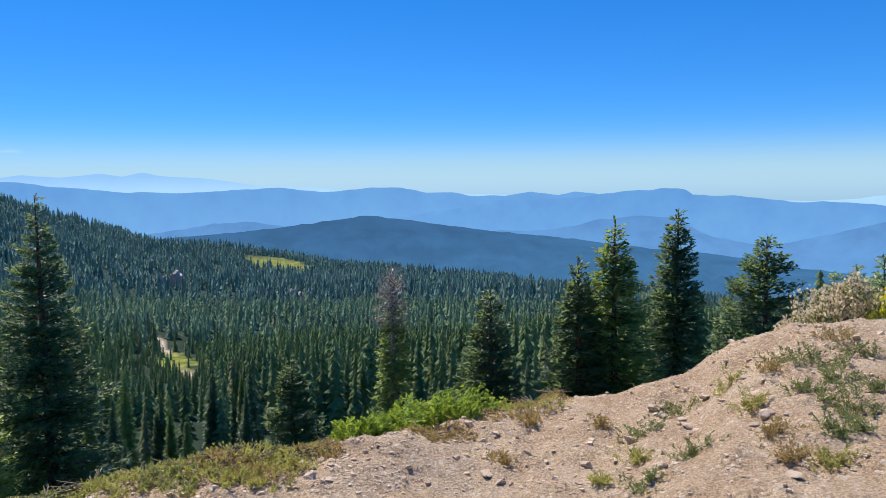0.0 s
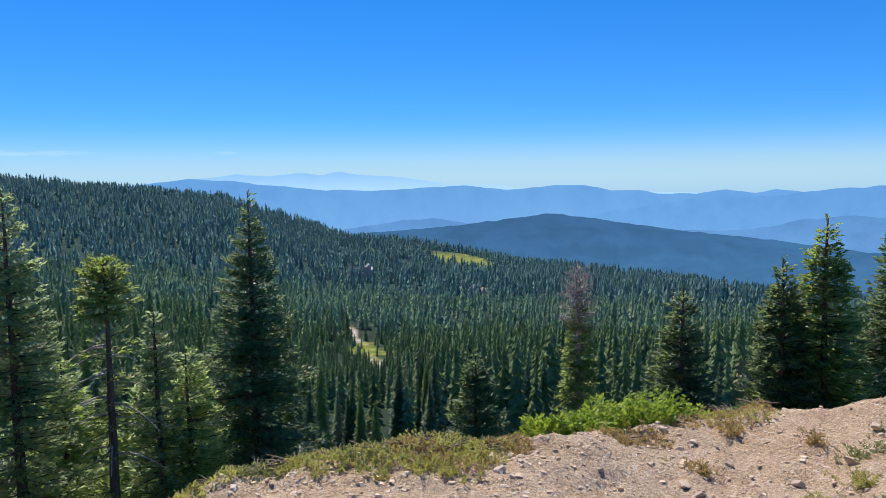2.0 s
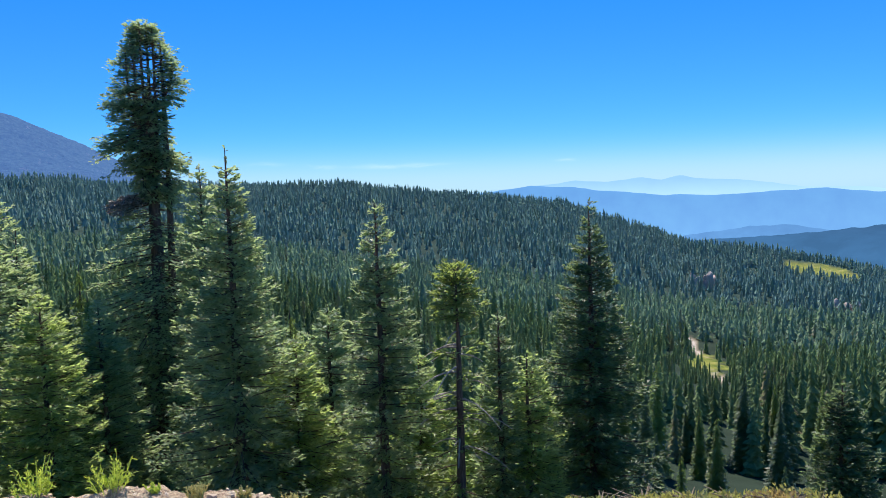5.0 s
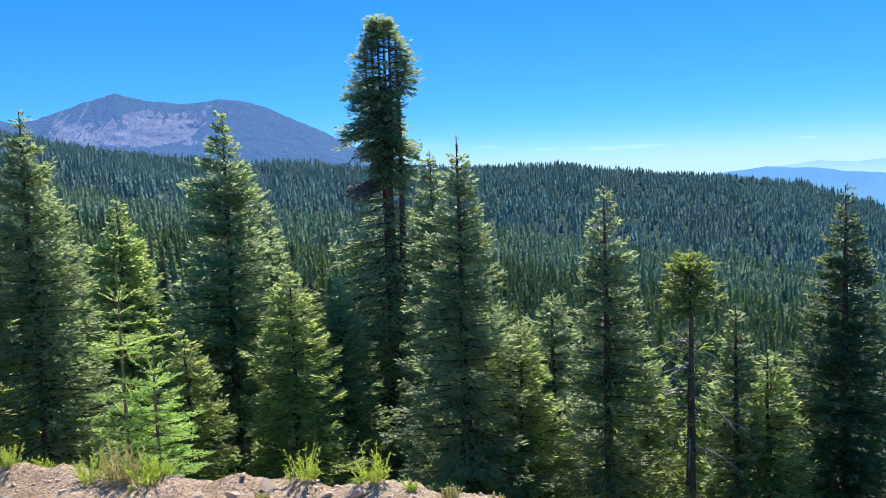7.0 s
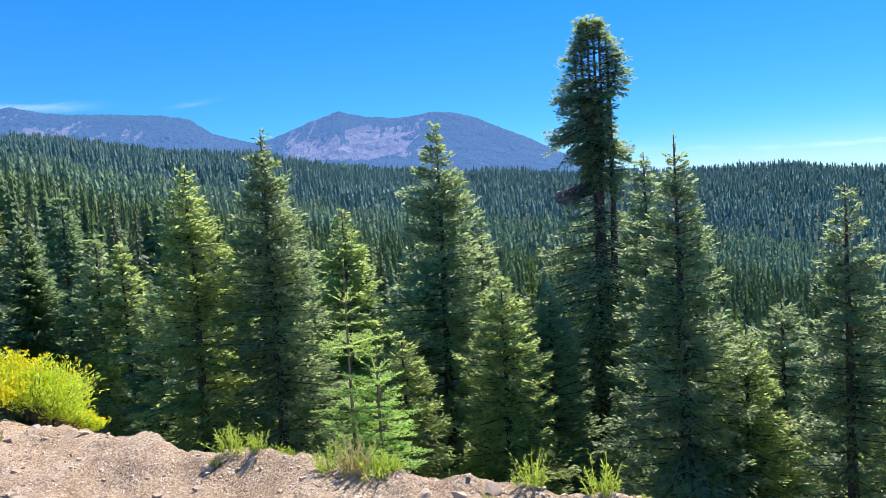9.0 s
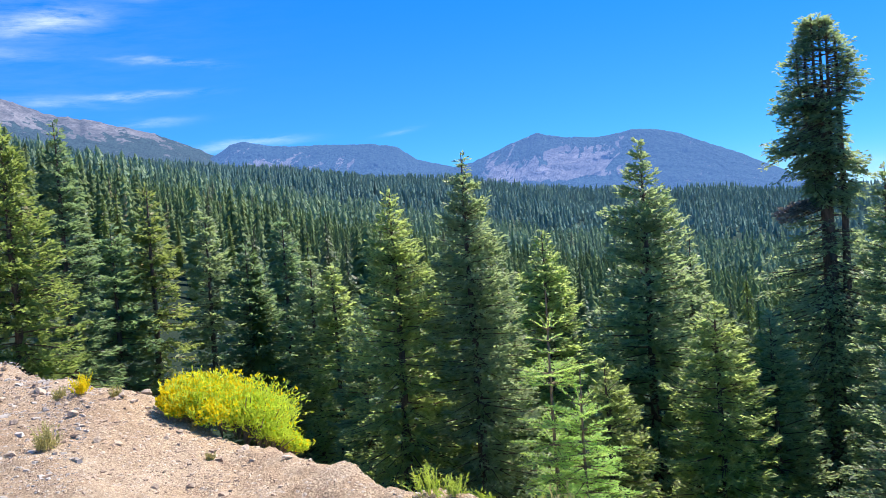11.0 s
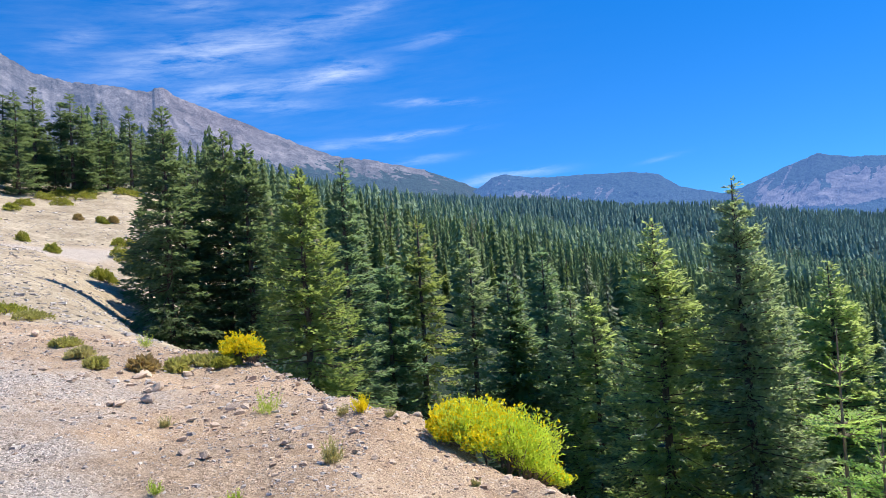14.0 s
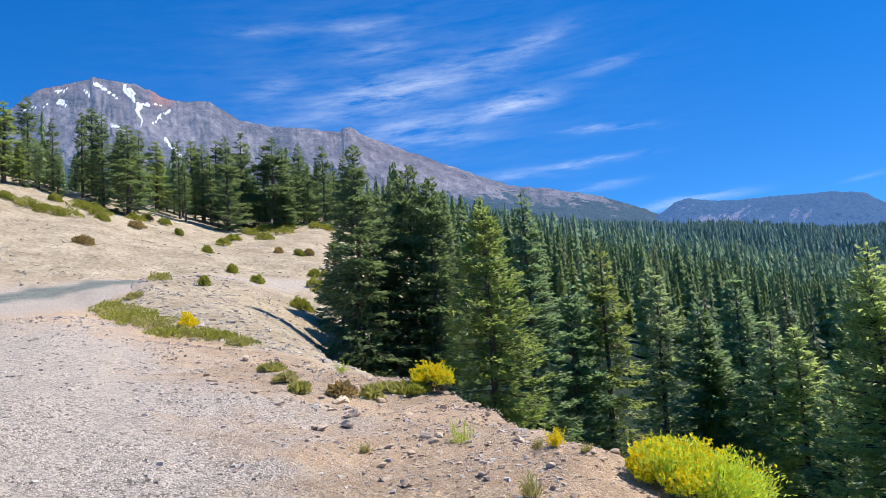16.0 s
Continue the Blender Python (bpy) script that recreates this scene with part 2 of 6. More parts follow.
def ground_material():
    """Sandy soil, gravel on the road and turnout, and the forest's floor, by where each lies."""
    n = Nodes("volcanic_soil")
    big, mid, fine = n.noise(0.35, 4.0), n.noise(3.0, 6.0, 0.6), n.noise(60.0, 4.0, 0.75)
    soil = n.ramp(n.math("ADD", n.math("MULTIPLY", big, 0.45), n.math("MULTIPLY", mid, 0.55)), (0.3, (0.38, 0.255, 0.16)), (0.5, (0.53, 0.385, 0.255)), (0.72, (0.65, 0.505, 0.36)))
    grit, coarse = n.cells(95.0, out="Color"), n.cells(40.0, out="Color")
    soil = n.mix(0.6, soil, n.ramp(grit, (0.08, 0.14), (0.5, 0.50), (0.95, 0.84)), "OVERLAY")
    soil = n.mix(n.ramp(coarse, (0.80, 0.0), (0.84, 0.6)), soil, n.mix(n.cells(40.0, out="Color"), (0.38, 0.27, 0.20), (0.84, 0.75, 0.64)))
    soil = n.mix(n.ramp(fine, (0.52, 0.0), (0.72, 0.5)), soil, (0.36, 0.245, 0.175))
    soil = n.mix(n.ramp(n.noise(8.0, 8.0, 0.78), (0.54, 0.0), (0.64, 0.45)), soil, (0.40, 0.275, 0.20))
    soil = n.mix(n.ramp(n.noise(1.4, 6.0, 0.7, None, 1.0), (0.50, 0.0), (0.72, 0.5)), soil, (0.67, 0.54, 0.40))
    stone = n.cells(40.0, out="Color")
    gravel = n.mix(0.95, (0.45, 0.39, 0.335), n.ramp(stone, (0.05, 0.10), (0.5, 0.52), (0.95, 0.95)), "OVERLAY")
    gravel = n.mix(n.ramp(n.cells(24.0, out="Color"), (0.70, 0.0), (0.74, 0.6)), gravel, n.mix(n.cells(24.0, out="Color"), (0.16, 0.14, 0.125), (0.74, 0.68, 0.62)))
    gravel = n.mix(n.ramp(n.noise(11.0, 6.0, 0.75), (0.55, 0.0), (0.66, 0.45)), gravel, (0.32, 0.28, 0.25))
    gravel = n.mix(n.ramp(n.noise(0.7, 5.0, 0.6, n.scaled(1, 1, 1), 0.6), (0.44, 0.0), (0.66, 0.5)), gravel, (0.48, 0.42, 0.36))
    # undergrowth, with the shade below the trees painted into its dark tones
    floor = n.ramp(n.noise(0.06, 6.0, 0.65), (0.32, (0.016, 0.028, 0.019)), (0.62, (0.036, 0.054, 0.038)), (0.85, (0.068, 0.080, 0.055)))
    pale = n.ramp(n.noise(0.5, 5.0, 0.6), (0.3, (0.33, 0.27, 0.19)), (0.7, (0.55, 0.465, 0.345)))
    dark_cells = n.cells(5.5, out="Color")
    pale = n.mix(0.55, pale, n.ramp(dark_cells, (0.05, 0.2), (0.5, 0.45), (0.95, 0.6)), "OVERLAY")
    broken = n.mix(0.8, n.ramp(n.noise(0.9, 6.0, 0.65), (0.35, (0.27, 0.20, 0.14)), (0.65, (0.50, 0.385, 0.275))), n.ramp(n.cells(30.0, out="Color"), (0.05, 0.12), (0.5, 0.48), (0.95, 0.9)), "OVERLAY")
    soil = n.mix(n.attr("rubble"), soil, broken)
    col = n.mix(n.attr("gravel"), soil, gravel)
    col = n.mix(n.attr("slope"), col, pale)
    # far off, haze and tree shade are mixed into the floor's colour
    floor = n.mix(n.attr("haze_tint"), floor, n.ramp(n.noise(0.05, 5.0, 0.6), (0.35, (0.020, 0.040, 0.034)), (0.65, (0.036, 0.062, 0.052))))
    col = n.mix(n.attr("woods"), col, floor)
    col = n.mix(n.attr("meadow"), col, n.ramp(n.noise(0.16, 7.0, 0.7), (0.30, (0.045, 0.075, 0.022)), (0.45, (0.125, 0.155, 0.030)), (0.56, (0.235, 0.235, 0.055)), (0.68, (0.34, 0.29, 0.15))))
    col = n.mix(n.attr("asphalt"), col, n.ramp(n.noise(2.0, 5.0), (0.3, (0.16, 0.18, 0.165)), (0.7, (0.25, 0.27, 0.25))))
    lump = n.noise(14.0, 8.0, 0.75)
    round_stone = n.math("MULTIPLY", n.math("SUBTRACT", 0.62, n.cells(40.0), True), n.ramp(n.cells(40.0, out="Color"), (0.2, 0.15), (0.9, 1.0)))
    depth = n.math("ADD", 0.024, n.math("MULTIPLY", n.attr("gravel"), 0.018))
    h = n.math("ADD", n.math("MULTIPLY", lump, 0.05), n.math("MULTIPLY", round_stone, depth))
    n.surface(col, 0.95, n.bump(h, 1.0, 1.0), 0.05)
    return n.mat


def stone_material(name, dark, light):
    n = Nodes(name)
    f = n.math("ADD", n.math("MULTIPLY", n.noise(14.0, 6.0, 0.65), 0.6), n.math("MULTIPLY", n.thing(), 0.4))
    n.surface(n.ramp(n.math("ADD", n.math("MULTIPLY", f, 0.7), n.math("MULTIPLY", n.island(), 0.3)), (0.25, dark), (0.75, light)), 0.9, n.bump(n.noise(40.0, 4.0), 0.6, 0.01))
    return n.mat


STONE = stone_material("pale_stone", (0.34, 0.245, 0.175), (0.66, 0.52, 0.39))
OUTCROP = stone_material("weathered_crag", (0.20, 0.17, 0.15), (0.50, 0.42, 0.36))
PEBBLE = stone_material("grey_pebbles", (0.30, 0.265, 0.235), (0.74, 0.67, 0.60))
CRUMB = stone_material("tan_crumbs", (0.38, 0.265, 0.18), (0.78, 0.63, 0.48))


def leaf(name, dark, light, through, share=0.3, rough=0.55):
    n = Nodes(name)
    n.leafy(n.ramp(n.math("ADD", n.math("MULTIPLY", n.island(), 0.7), n.math("MULTIPLY", n.noise(2.0), 0.3)), (0.15, dark), (0.85, light)), through, share, rough)
    return n.mat


MANZANITA = leaf("manzanita_leaves", (0.10, 0.17, 0.028), (0.36, 0.45, 0.09), (0.45, 0.56, 0.06), 0.4)
OLIVE = leaf("olive_shrub_leaves", (0.25, 0.22, 0.07), (0.60, 0.53, 0.20), (0.5, 0.5, 0.12), 0.45)
RUSSET = leaf("russet_shrub_leaves", (0.24, 0.16, 0.07), (0.52, 0.38, 0.18), (0.5, 0.38, 0.13), 0.45)
SAGE = leaf("grey_green_leaves", (0.12, 0.145, 0.06), (0.32, 0.34, 0.16), (0.3, 0.34, 0.1), 0.4)
YELLOW = leaf("rabbitbrush_blooms", (0.72, 0.56, 0.006), (0.95, 0.80, 0.02), (0.92, 0.78, 0.02), 0.4)
BRUSH = leaf("rabbitbrush_stems", (0.42, 0.54, 0.05), (0.74, 0.84, 0.12), (0.74, 0.88, 0.08), 0.42)
GRASS = leaf("dry_grass_blades", (0.36, 0.33, 0.12), (0.64, 0.57, 0.27), (0.58, 0.53, 0.2), 0.4)
FRESH = leaf("fresh_tuft_blades", (0.34, 0.42, 0.07), (0.66, 0.74, 0.20), (0.60, 0.72, 0.09), 0.4)
STRAW = leaf("dried_flower_heads", (0.55, 0.42, 0.27), (0.92, 0.82, 0.64), (0.85, 0.72, 0.5), 0.45)
HILLBUSH = leaf("hillside_shrub_leaves", (0.15, 0.165, 0.028), (0.42, 0.43, 0.075), (0.50, 0.50, 0.08), 0.4)


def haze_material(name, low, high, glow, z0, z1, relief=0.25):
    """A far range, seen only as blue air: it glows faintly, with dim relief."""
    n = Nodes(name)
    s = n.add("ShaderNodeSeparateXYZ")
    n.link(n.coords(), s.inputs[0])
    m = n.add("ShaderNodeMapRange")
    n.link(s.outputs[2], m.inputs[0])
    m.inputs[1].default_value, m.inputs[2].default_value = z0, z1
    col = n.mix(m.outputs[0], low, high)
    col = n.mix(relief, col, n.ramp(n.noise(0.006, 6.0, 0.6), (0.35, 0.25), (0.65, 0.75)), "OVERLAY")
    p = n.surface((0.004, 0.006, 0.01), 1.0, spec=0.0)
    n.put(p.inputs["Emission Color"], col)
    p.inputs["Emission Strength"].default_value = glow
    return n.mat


# ---------------------------------------------------------------- small mesh tools
def mesh_of(name, verts, faces, material=None, smooth=False):
    """A mesh from an array of vertices and an array of triangles or quads."""
    v, f = np.asarray(verts, np.float32), np.asarray(faces, np.int32)
    me = bpy.data.meshes.new(name)
    me.vertices.add(len(v))
    me.vertices.foreach_set("co", v.ravel())
    me.loops.add(f.size)
    me.loops.foreach_set("vertex_index", f.ravel())
    me.polygons.add(len(f))
    me.polygons.foreach_set("loop_start", np.arange(0, f.size, f.shape[1], dtype=np.int32))
    me.polygons.foreach_set("use_smooth", np.full(len(f), smooth, dtype=bool))
    me.update(calc_edges=True)
    me.validate()
    if material:
        me.materials.append(material)
    return me


def part(name, mesh, parent, label=""):
    ob = new(name, mesh)
    ob.parent = parent
    return tagged(ob, label) if label else ob


def tubes(paths, radii, sides):
    """Tapered tubes along paths (each n x 3), as one vertex array and one quad array."""
    V, F, base = [], [], 0
    ring = np.arange(sides) * 2 * math.pi / sides
    for p, r in zip(paths, radii):
        p, r = np.asarray(p, float), np.asarray(r, float)
        d = np.gradient(p, axis=0)
        d /= np.linalg.norm(d, axis=1, keepdims=True) + 1e-9
        ref = np.where(np.abs(d[:, 2:3]) > 0.9, [[1.0, 0, 0]], [[0, 0, 1.0]])
        a = np.cross(d, ref)
        a /= np.linalg.norm(a, axis=1, keepdims=True) + 1e-9
        b = np.cross(d, a)
        V.append((p[:, None] + r[:, None, None] * (a[:, None] * np.cos(ring)[None, :, None] + b[:, None] * np.sin(ring)[None, :, None])).reshape(-1, 3))
        n = len(p)
        i, j = np.meshgrid(np.arange(n - 1), np.arange(sides), indexing="ij")
        k = (j + 1) % sides
        F.append(base + np.stack([i * sides + j, i * sides + k, (i + 1) * sides + k, (i + 1) * sides + j], -1).reshape(-1, 4))
        base += n * sides
    return np.concatenate(V), np.concatenate(F)


def sprays(start, way, length, width, side, fold=0.25):
    """Folded, pointed blades: one for each row, two triangles each."""
    start, way, side = np.asarray(start), np.asarray(way), np.asarray(side)
    up = np.cross(way, side)
    l, w = np.asarray(length)[:, None], np.asarray(width)[:, None]
    mid = start + way * l * 0.55 - up * w * fold
    V = np.stack([start, mid + side * w / 2, start + way * l, mid - side * w / 2], 1).reshape(-1, 3)
    i = np.arange(len(start))[:, None] * 4
    F = np.concatenate([i + [0, 1, 2], i + [0, 2, 3]], 0)
    return V, F


def unit(v):
    return v / (np.linalg.norm(v, axis=-1, keepdims=True) + 1e-9)


def lattice(ix, iy, seed):
    h = (ix.astype(np.int64) * 374761393 + iy.astype(np.int64) * 668265263 + seed * 974711) & 0x7FFFFFFF
    h = ((h ^ (h >> 13)) * 1274126177) & 0x7FFFFFFF
    return ((h ^ (h >> 16)) & 0xFFFF) / 32767.5 - 1.0


def rough(x, y, size, seed=0, octaves=4, fall=0.5):
    """Smooth random relief between about -1 and 1, with the given size of its largest bumps."""
    total, amp = 0.0, 1.0
    for k in range(octaves):
        u, v = x / size, y / size
        iu, iv = np.floor(u), np.floor(v)
        fu, fv = u - iu, v - iv
        fu, fv = fu * fu * (3 - 2 * fu), fv * fv * (3 - 2 * fv)
        a, b = lattice(iu, iv, seed + k), lattice(iu + 1, iv, seed + k)
        c, d = lattice(iu, iv + 1, seed + k), lattice(iu + 1, iv + 1, seed + k)
        total = total + amp * ((a * (1 - fu) + b * fu) * (1 - fv) + (c * (1 - fu) + d * fu) * fv)
        size, amp = size * 0.5, amp * fall
    return total


def step(v, lo, hi):
    t = np.clip((v - lo) / (hi - lo), 0, 1)
    return t * t * (3 - 2 * t)


# ---------------------------------------------------------------- the lie of the land
# Bearings are degrees to the left of +y. The turnout ends at a rim; past it the bank falls into a wooded
# valley that climbs again to a ridge, and on the left a bare hillside carries the road.
def curve(az, *pairs):
    return np.interp(az, [p[0] for p in pairs], [p[1] for p in pairs])


def rim_r(az):
    return curve(az, (-130, 22), (-60, 10), (-30, 8.5), (-25, 8), (-21, 7.6), (-16.6, 7.2), (-8, 6.8), (-4, 6.3), (-0.5, 5.7), (7, 4.8), (17, 4.5), (28, 4.4), (35, 4.0), (56, 4.05),
                 (64, 4.25), (73, 4.6), (80, 5.1), (88, 6), (92, 6.9), (102.5, 8.9), (107, 9.9), (112, 13), (119.7, 17), (131, 22), (137, 26), (140, 29), (142, 32), (148, 33), (200, 30), (230, 22))


def rim_z(az):
    return curve(az, (-130, 1), (-60, 0.5), (-30, 0.22), (-25, 0.16), (-21, 0), (-16.6, -0.26), (-13, -0.47), (-4, -0.42), (7, -0.15), (17, -0.05), (28, -0.04), (45, 0.14), (50, 0.24), (56, 0.29),
                 (64, 0.27), (70, 0.25), (76, 0.19), (80, 0.18), (83, 0.12), (86, 0.05), (88.5, -0.02), (92, -0.04), (97, 0.01), (101, 0.13), (105, 0.30), (107, 0.34), (111, 0.42), (115, 0.46), (119.7, 0.58), (131, 1.35), (137, 1.9), (140, 2.5), (142, 3.0), (148, 3.1), (200, 2.8), (230, 1))


def ring_el(az, r, *pairs):
    return 1.6 + r * np.tan(np.radians(curve(az, *pairs)))


def ridge_top(az):
    """The height, in degrees, of the treetops along the ridge."""
    return curve(az, (-60, -8), (-25, -8.5), (-9, -7.4), (8, -5.6), (16, -4.2), (20.6, -3.8), (23.5, -2.7), (27, -1.6), (30, -0.5), (34, 0.1), (40, 0.6), (46, 1.3), (53, 1.45), (60, 1.75), (67, 2.15),
                 (75, 2.8), (83, 4.1), (92, 5.2), (100, 6.1), (108, 6.9), (115, 8.2), (121, 9), (130, 10), (150, 11), (230, 8))


def ridge_r(az):
    return curve(az, (-20, 1000), (10, 1050), (25, 1200), (60, 1300), (110, 1200), (130, 800))


def height(x, y):
    az = np.degrees(np.arctan2(-x, y))
    az = np.where(az < -130, az + 360, az)
    r = np.hypot(x, y) + 1e-6
    rr, rz = rim_r(az), rim_z(az)
    ar = np.maximum(rr + 4, curve(az, (-60, 18), (0, 13), (28, 11.4), (60, 11.3), (92, 14), (107, 17), (115, 22), (121, 31), (124.5, 33), (128, 38), (131, 43), (133.6, 42), (137, 36), (141, 34.5), (148, 37), (180, 34)))
    az_ = curve(az, (-60, -1), (-30, -2), (-20, -3.2), (-8, -5), (0, -5.2), (28, -5), (60, -4.6), (90, -4.4), (105, -4.0), (113, -3.2), (118, -2.4), (121.5, -1.0), (124.5, 0.0), (128, 2.3), (131, 4.2), (133.6, 4.6), (137, 3.9), (141, 3.4), (148, 3.6), (200, 3.2), (230, 1.2))
    br = np.maximum(ar + 2, curve(az, (0, 32), (60, 34), (90, 38), (115, 42), (121, 50), (126, 52), (133.6, 48), (141, 43), (148, 40), (180, 38)))
    bz = curve(az, (-60, -4), (-30, -9), (0, -15), (30, -15.5), (60, -14), (75, -12), (90, -9), (105, -5.5), (115, -2.5), (121, 1.5), (126, 4.8), (133.6, 5.1), (141, 4.8), (148, 4.05), (200, 3.5), (230, 2))
    cr = np.maximum(br + 8, curve(az, (30, 75), (60, 80), (115, 85), (126, 85), (133, 82), (141, 76), (148, 72), (180, 62)))
    cz = ring_el(az, cr, (-60, -8), (-30, -14), (0, -20), (30, -20), (60, -15), (75, -10.5), (90, -6), (105, -1.5), (115, 2), (121, 6), (126, 7.6), (133, 7.7), (141, 9.8), (148, 11.3), (180, 13.5), (230, 9))
    dr = 165.0 + 0 * az
    dz = ring_el(az, dr, (-60, -8), (-20, -12.5), (0, -14.5), (30, -14), (60, -9), (75, -6), (90, -2.5), (105, 1.5), (115, 4.5), (121, 7.6), (126, 8.6), (133, 9), (148, 10.6), (180, 12), (230, 8))
    er = 430.0 + 0 * az
    ez = ring_el(az, er, (-60, -9), (-20, -10), (0, -10), (15, -9.5), (30, -8), (45, -5.5), (60, -3.5), (75, -1.5), (90, 1), (105, 4), (115, 6.5), (126, 8.6), (148, 10), (230, 8))
    gr = ridge_r(az)
    gz = 1.6 + gr * np.tan(np.radians(ridge_top(az) - 0.85))
    hr = gr + 600
    hz = 1.6 + hr * np.tan(np.radians(np.minimum(ridge_top(az) - 4.0, 3.0)))
    ir = 4950.0 + 0 * az
    iz = 1.6 + ir * np.tan(np.radians(curve(az, (-60, -7.5), (20, -7.0), (40, -5.0), (60, -1.5), (150, 1), (230, -1))))
    R = [0 * r, rr, ar, br, cr, dr, er, gr, hr, ir]
    Z = [0 * r, rz, az_, bz, cz, dz, ez, gz, hz, iz]
    z = np.where(r >= ir, iz, 0.0)
    for k in range(9):
        t = np.clip((r - R[k]) / np.maximum(R[k + 1] - R[k], 1e-6), 0, 1)
        z = np.where((r >= R[k]) & (r < R[k + 1]), Z[k] + (Z[k + 1] - Z[k]) * t, z)
    # crumbled rim, gully, mound and the ground's own bumps
    near = 1 - step(r, 12, 30)
    z = z + near * ((0.060 * rough(x, y, 1.1, 3, 4, 0.6) + (0.026 * step(rough(x, y, 0.30, 15, 3, 0.6), 0.05, 0.50) + 0.014 * step(rough(x, y, 0.16, 18, 2), 0.2, 0.6) - 0.016) * (1 - 0.75 * step(az, 96, 108)) + 0.022 * rough(x, y, 0.34, 13, 3, 0.62) - 0.022 * np.abs(rough(x, y, 0.5, 14, 3, 0.6))) * step(r, 1.5, 3.5) + 0.10 * rough(x, y, 2.7, 9, 2) * np.exp(-((r - rr) / 1.5) ** 2))
    z = z + 0.16 * np.exp(-(((az + 26) / 6) ** 2 + ((r - 6.9) / 1.0) ** 2)) - 0.16 * np.exp(-(((az + 18) / 2.0) ** 2 + ((r - 6.0) / 0.9) ** 2))
    z = z + step(r, 8, 25) * (1 - step(r, 60, 150)) * 0.22 * rough(x, y, 5.0, 21, 4) * (1 - 0.7 * ((az > 138) & (r < br)))
    z = z + step(r, 90, 300) * (1 - step(r, 1500, 2500)) * 4.0 * rough(x, y, 130.0, 33, 3)
    return z


def at(az, r):
    """A point of the ground, by bearing and distance."""
    x, y = -math.sin(radians(az)) * r, math.cos(radians(az)) * r
    return Vector((x, y, float(height(np.array([x]), np.array([y]))[0])))


def cover(x, y):
    """What the ground is made of: gravel, bare slope, woods, meadow, asphalt, rubble (each 0 to 1), and how far haze
    tints the floor.
    """
    az = np.degrees(np.arctan2(-x, y))
    az = np.where(az < -130, az + 360, az)
    r = np.hypot(x, y)
    wob = rough(x, y, 2.5, 5, 3)
    rr = rim_r(az)
    edge = np.interp(r, [0, 5, 8, 11, 16, 22, 28, 33, 37, 43], [108, 113, 118, 123, 128, 133, 139, 140, 137, 133])
    gravel = step(az + 6 * wob + 3 * rough(x, y, 0.5, 25, 3), edge - 4, edge + 9) * (1 - step(r, 40, 44)) * (az < 215)
    inner = curve(az, (126, 47), (133.6, 42.5), (137, 36.5), (141, 32), (148, 30))
    outer = curve(az, (126, 52), (133.6, 48), (141, 43), (148, 40), (180, 38))
    road = (az > 125) * step(r, inner - 0.8, inner + 0.6) * (1 - step(r, outer - 0.8, outer + 0.8)) * (az < 215)
    gravel = np.maximum(gravel, road)
    asphalt = (az < 215) * step(az, 136, 139) * step(r, outer - 5.0, outer - 4.4) * (1 - step(r, outer - 1.2, outer - 0.8))
    bare = step(az + wob, 118, 122) * step(r, rr * 0.98, rr + 2.5) * (1 - gravel)
    hill = curve(az, (115, 70), (126, 84), (148, 72), (180, 60))
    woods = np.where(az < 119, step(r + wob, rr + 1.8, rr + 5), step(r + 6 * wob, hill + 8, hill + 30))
    fuzz = rough(x, y, 60.0, 66, 4, 0.6)
    lawn = step(1.0 - np.abs((az - 12.7) / 2.6) ** 3 - np.abs((r - 895 - 14 * (az - 12.7)) / 110) ** 2 + 0.35 * fuzz, 0.0, 0.2)
    # a glade with a sandy path between the firs
    patchy = rough(x, y, 16.0, 61, 4, 0.6)
    spots = np.maximum(step(0.55 - np.hypot((az - 20.0) / 1.5, (r - 205) / 44) + 0.9 * patchy, 0.0, 0.25), step(0.25 - np.hypot((az - 23.6) / 2.2, (r - 205) / 26) + 0.9 * patchy, 0.0, 0.25))
    trail = np.interp(r, [165, 182, 200, 212, 232, 262], [18.7, 19.1, 19.9, 19.4, 20.4, 20.9])
    way = step(0.27 - np.abs(az - trail), 0.0, 0.10) * step(r, 163, 168) * (1 - step(r, 258, 264))
    gravel = np.maximum(gravel, way)
    woods = woods * (1 - way)
    spots = np.maximum(spots, step(0.6 - np.abs((az - trail) / 0.8) - np.abs((r - 208) / 46) ** 3 + 0.6 * patchy, 0.0, 0.2) * (woods > 0.5))
    # stony ground between the gravel and the rim
    rubble = 0.6 * step(az + 5 * wob, 97, 108) * (az < 140) * (1 - step(r, rr, rr + 3)) * np.clip(0.75 + 0.6 * rough(x, y, 1.6, 23, 4, 0.6), 0, 1)
    return gravel, bare, woods, np.maximum(lawn, spots), asphalt, rubble, step(r, 300, 520)


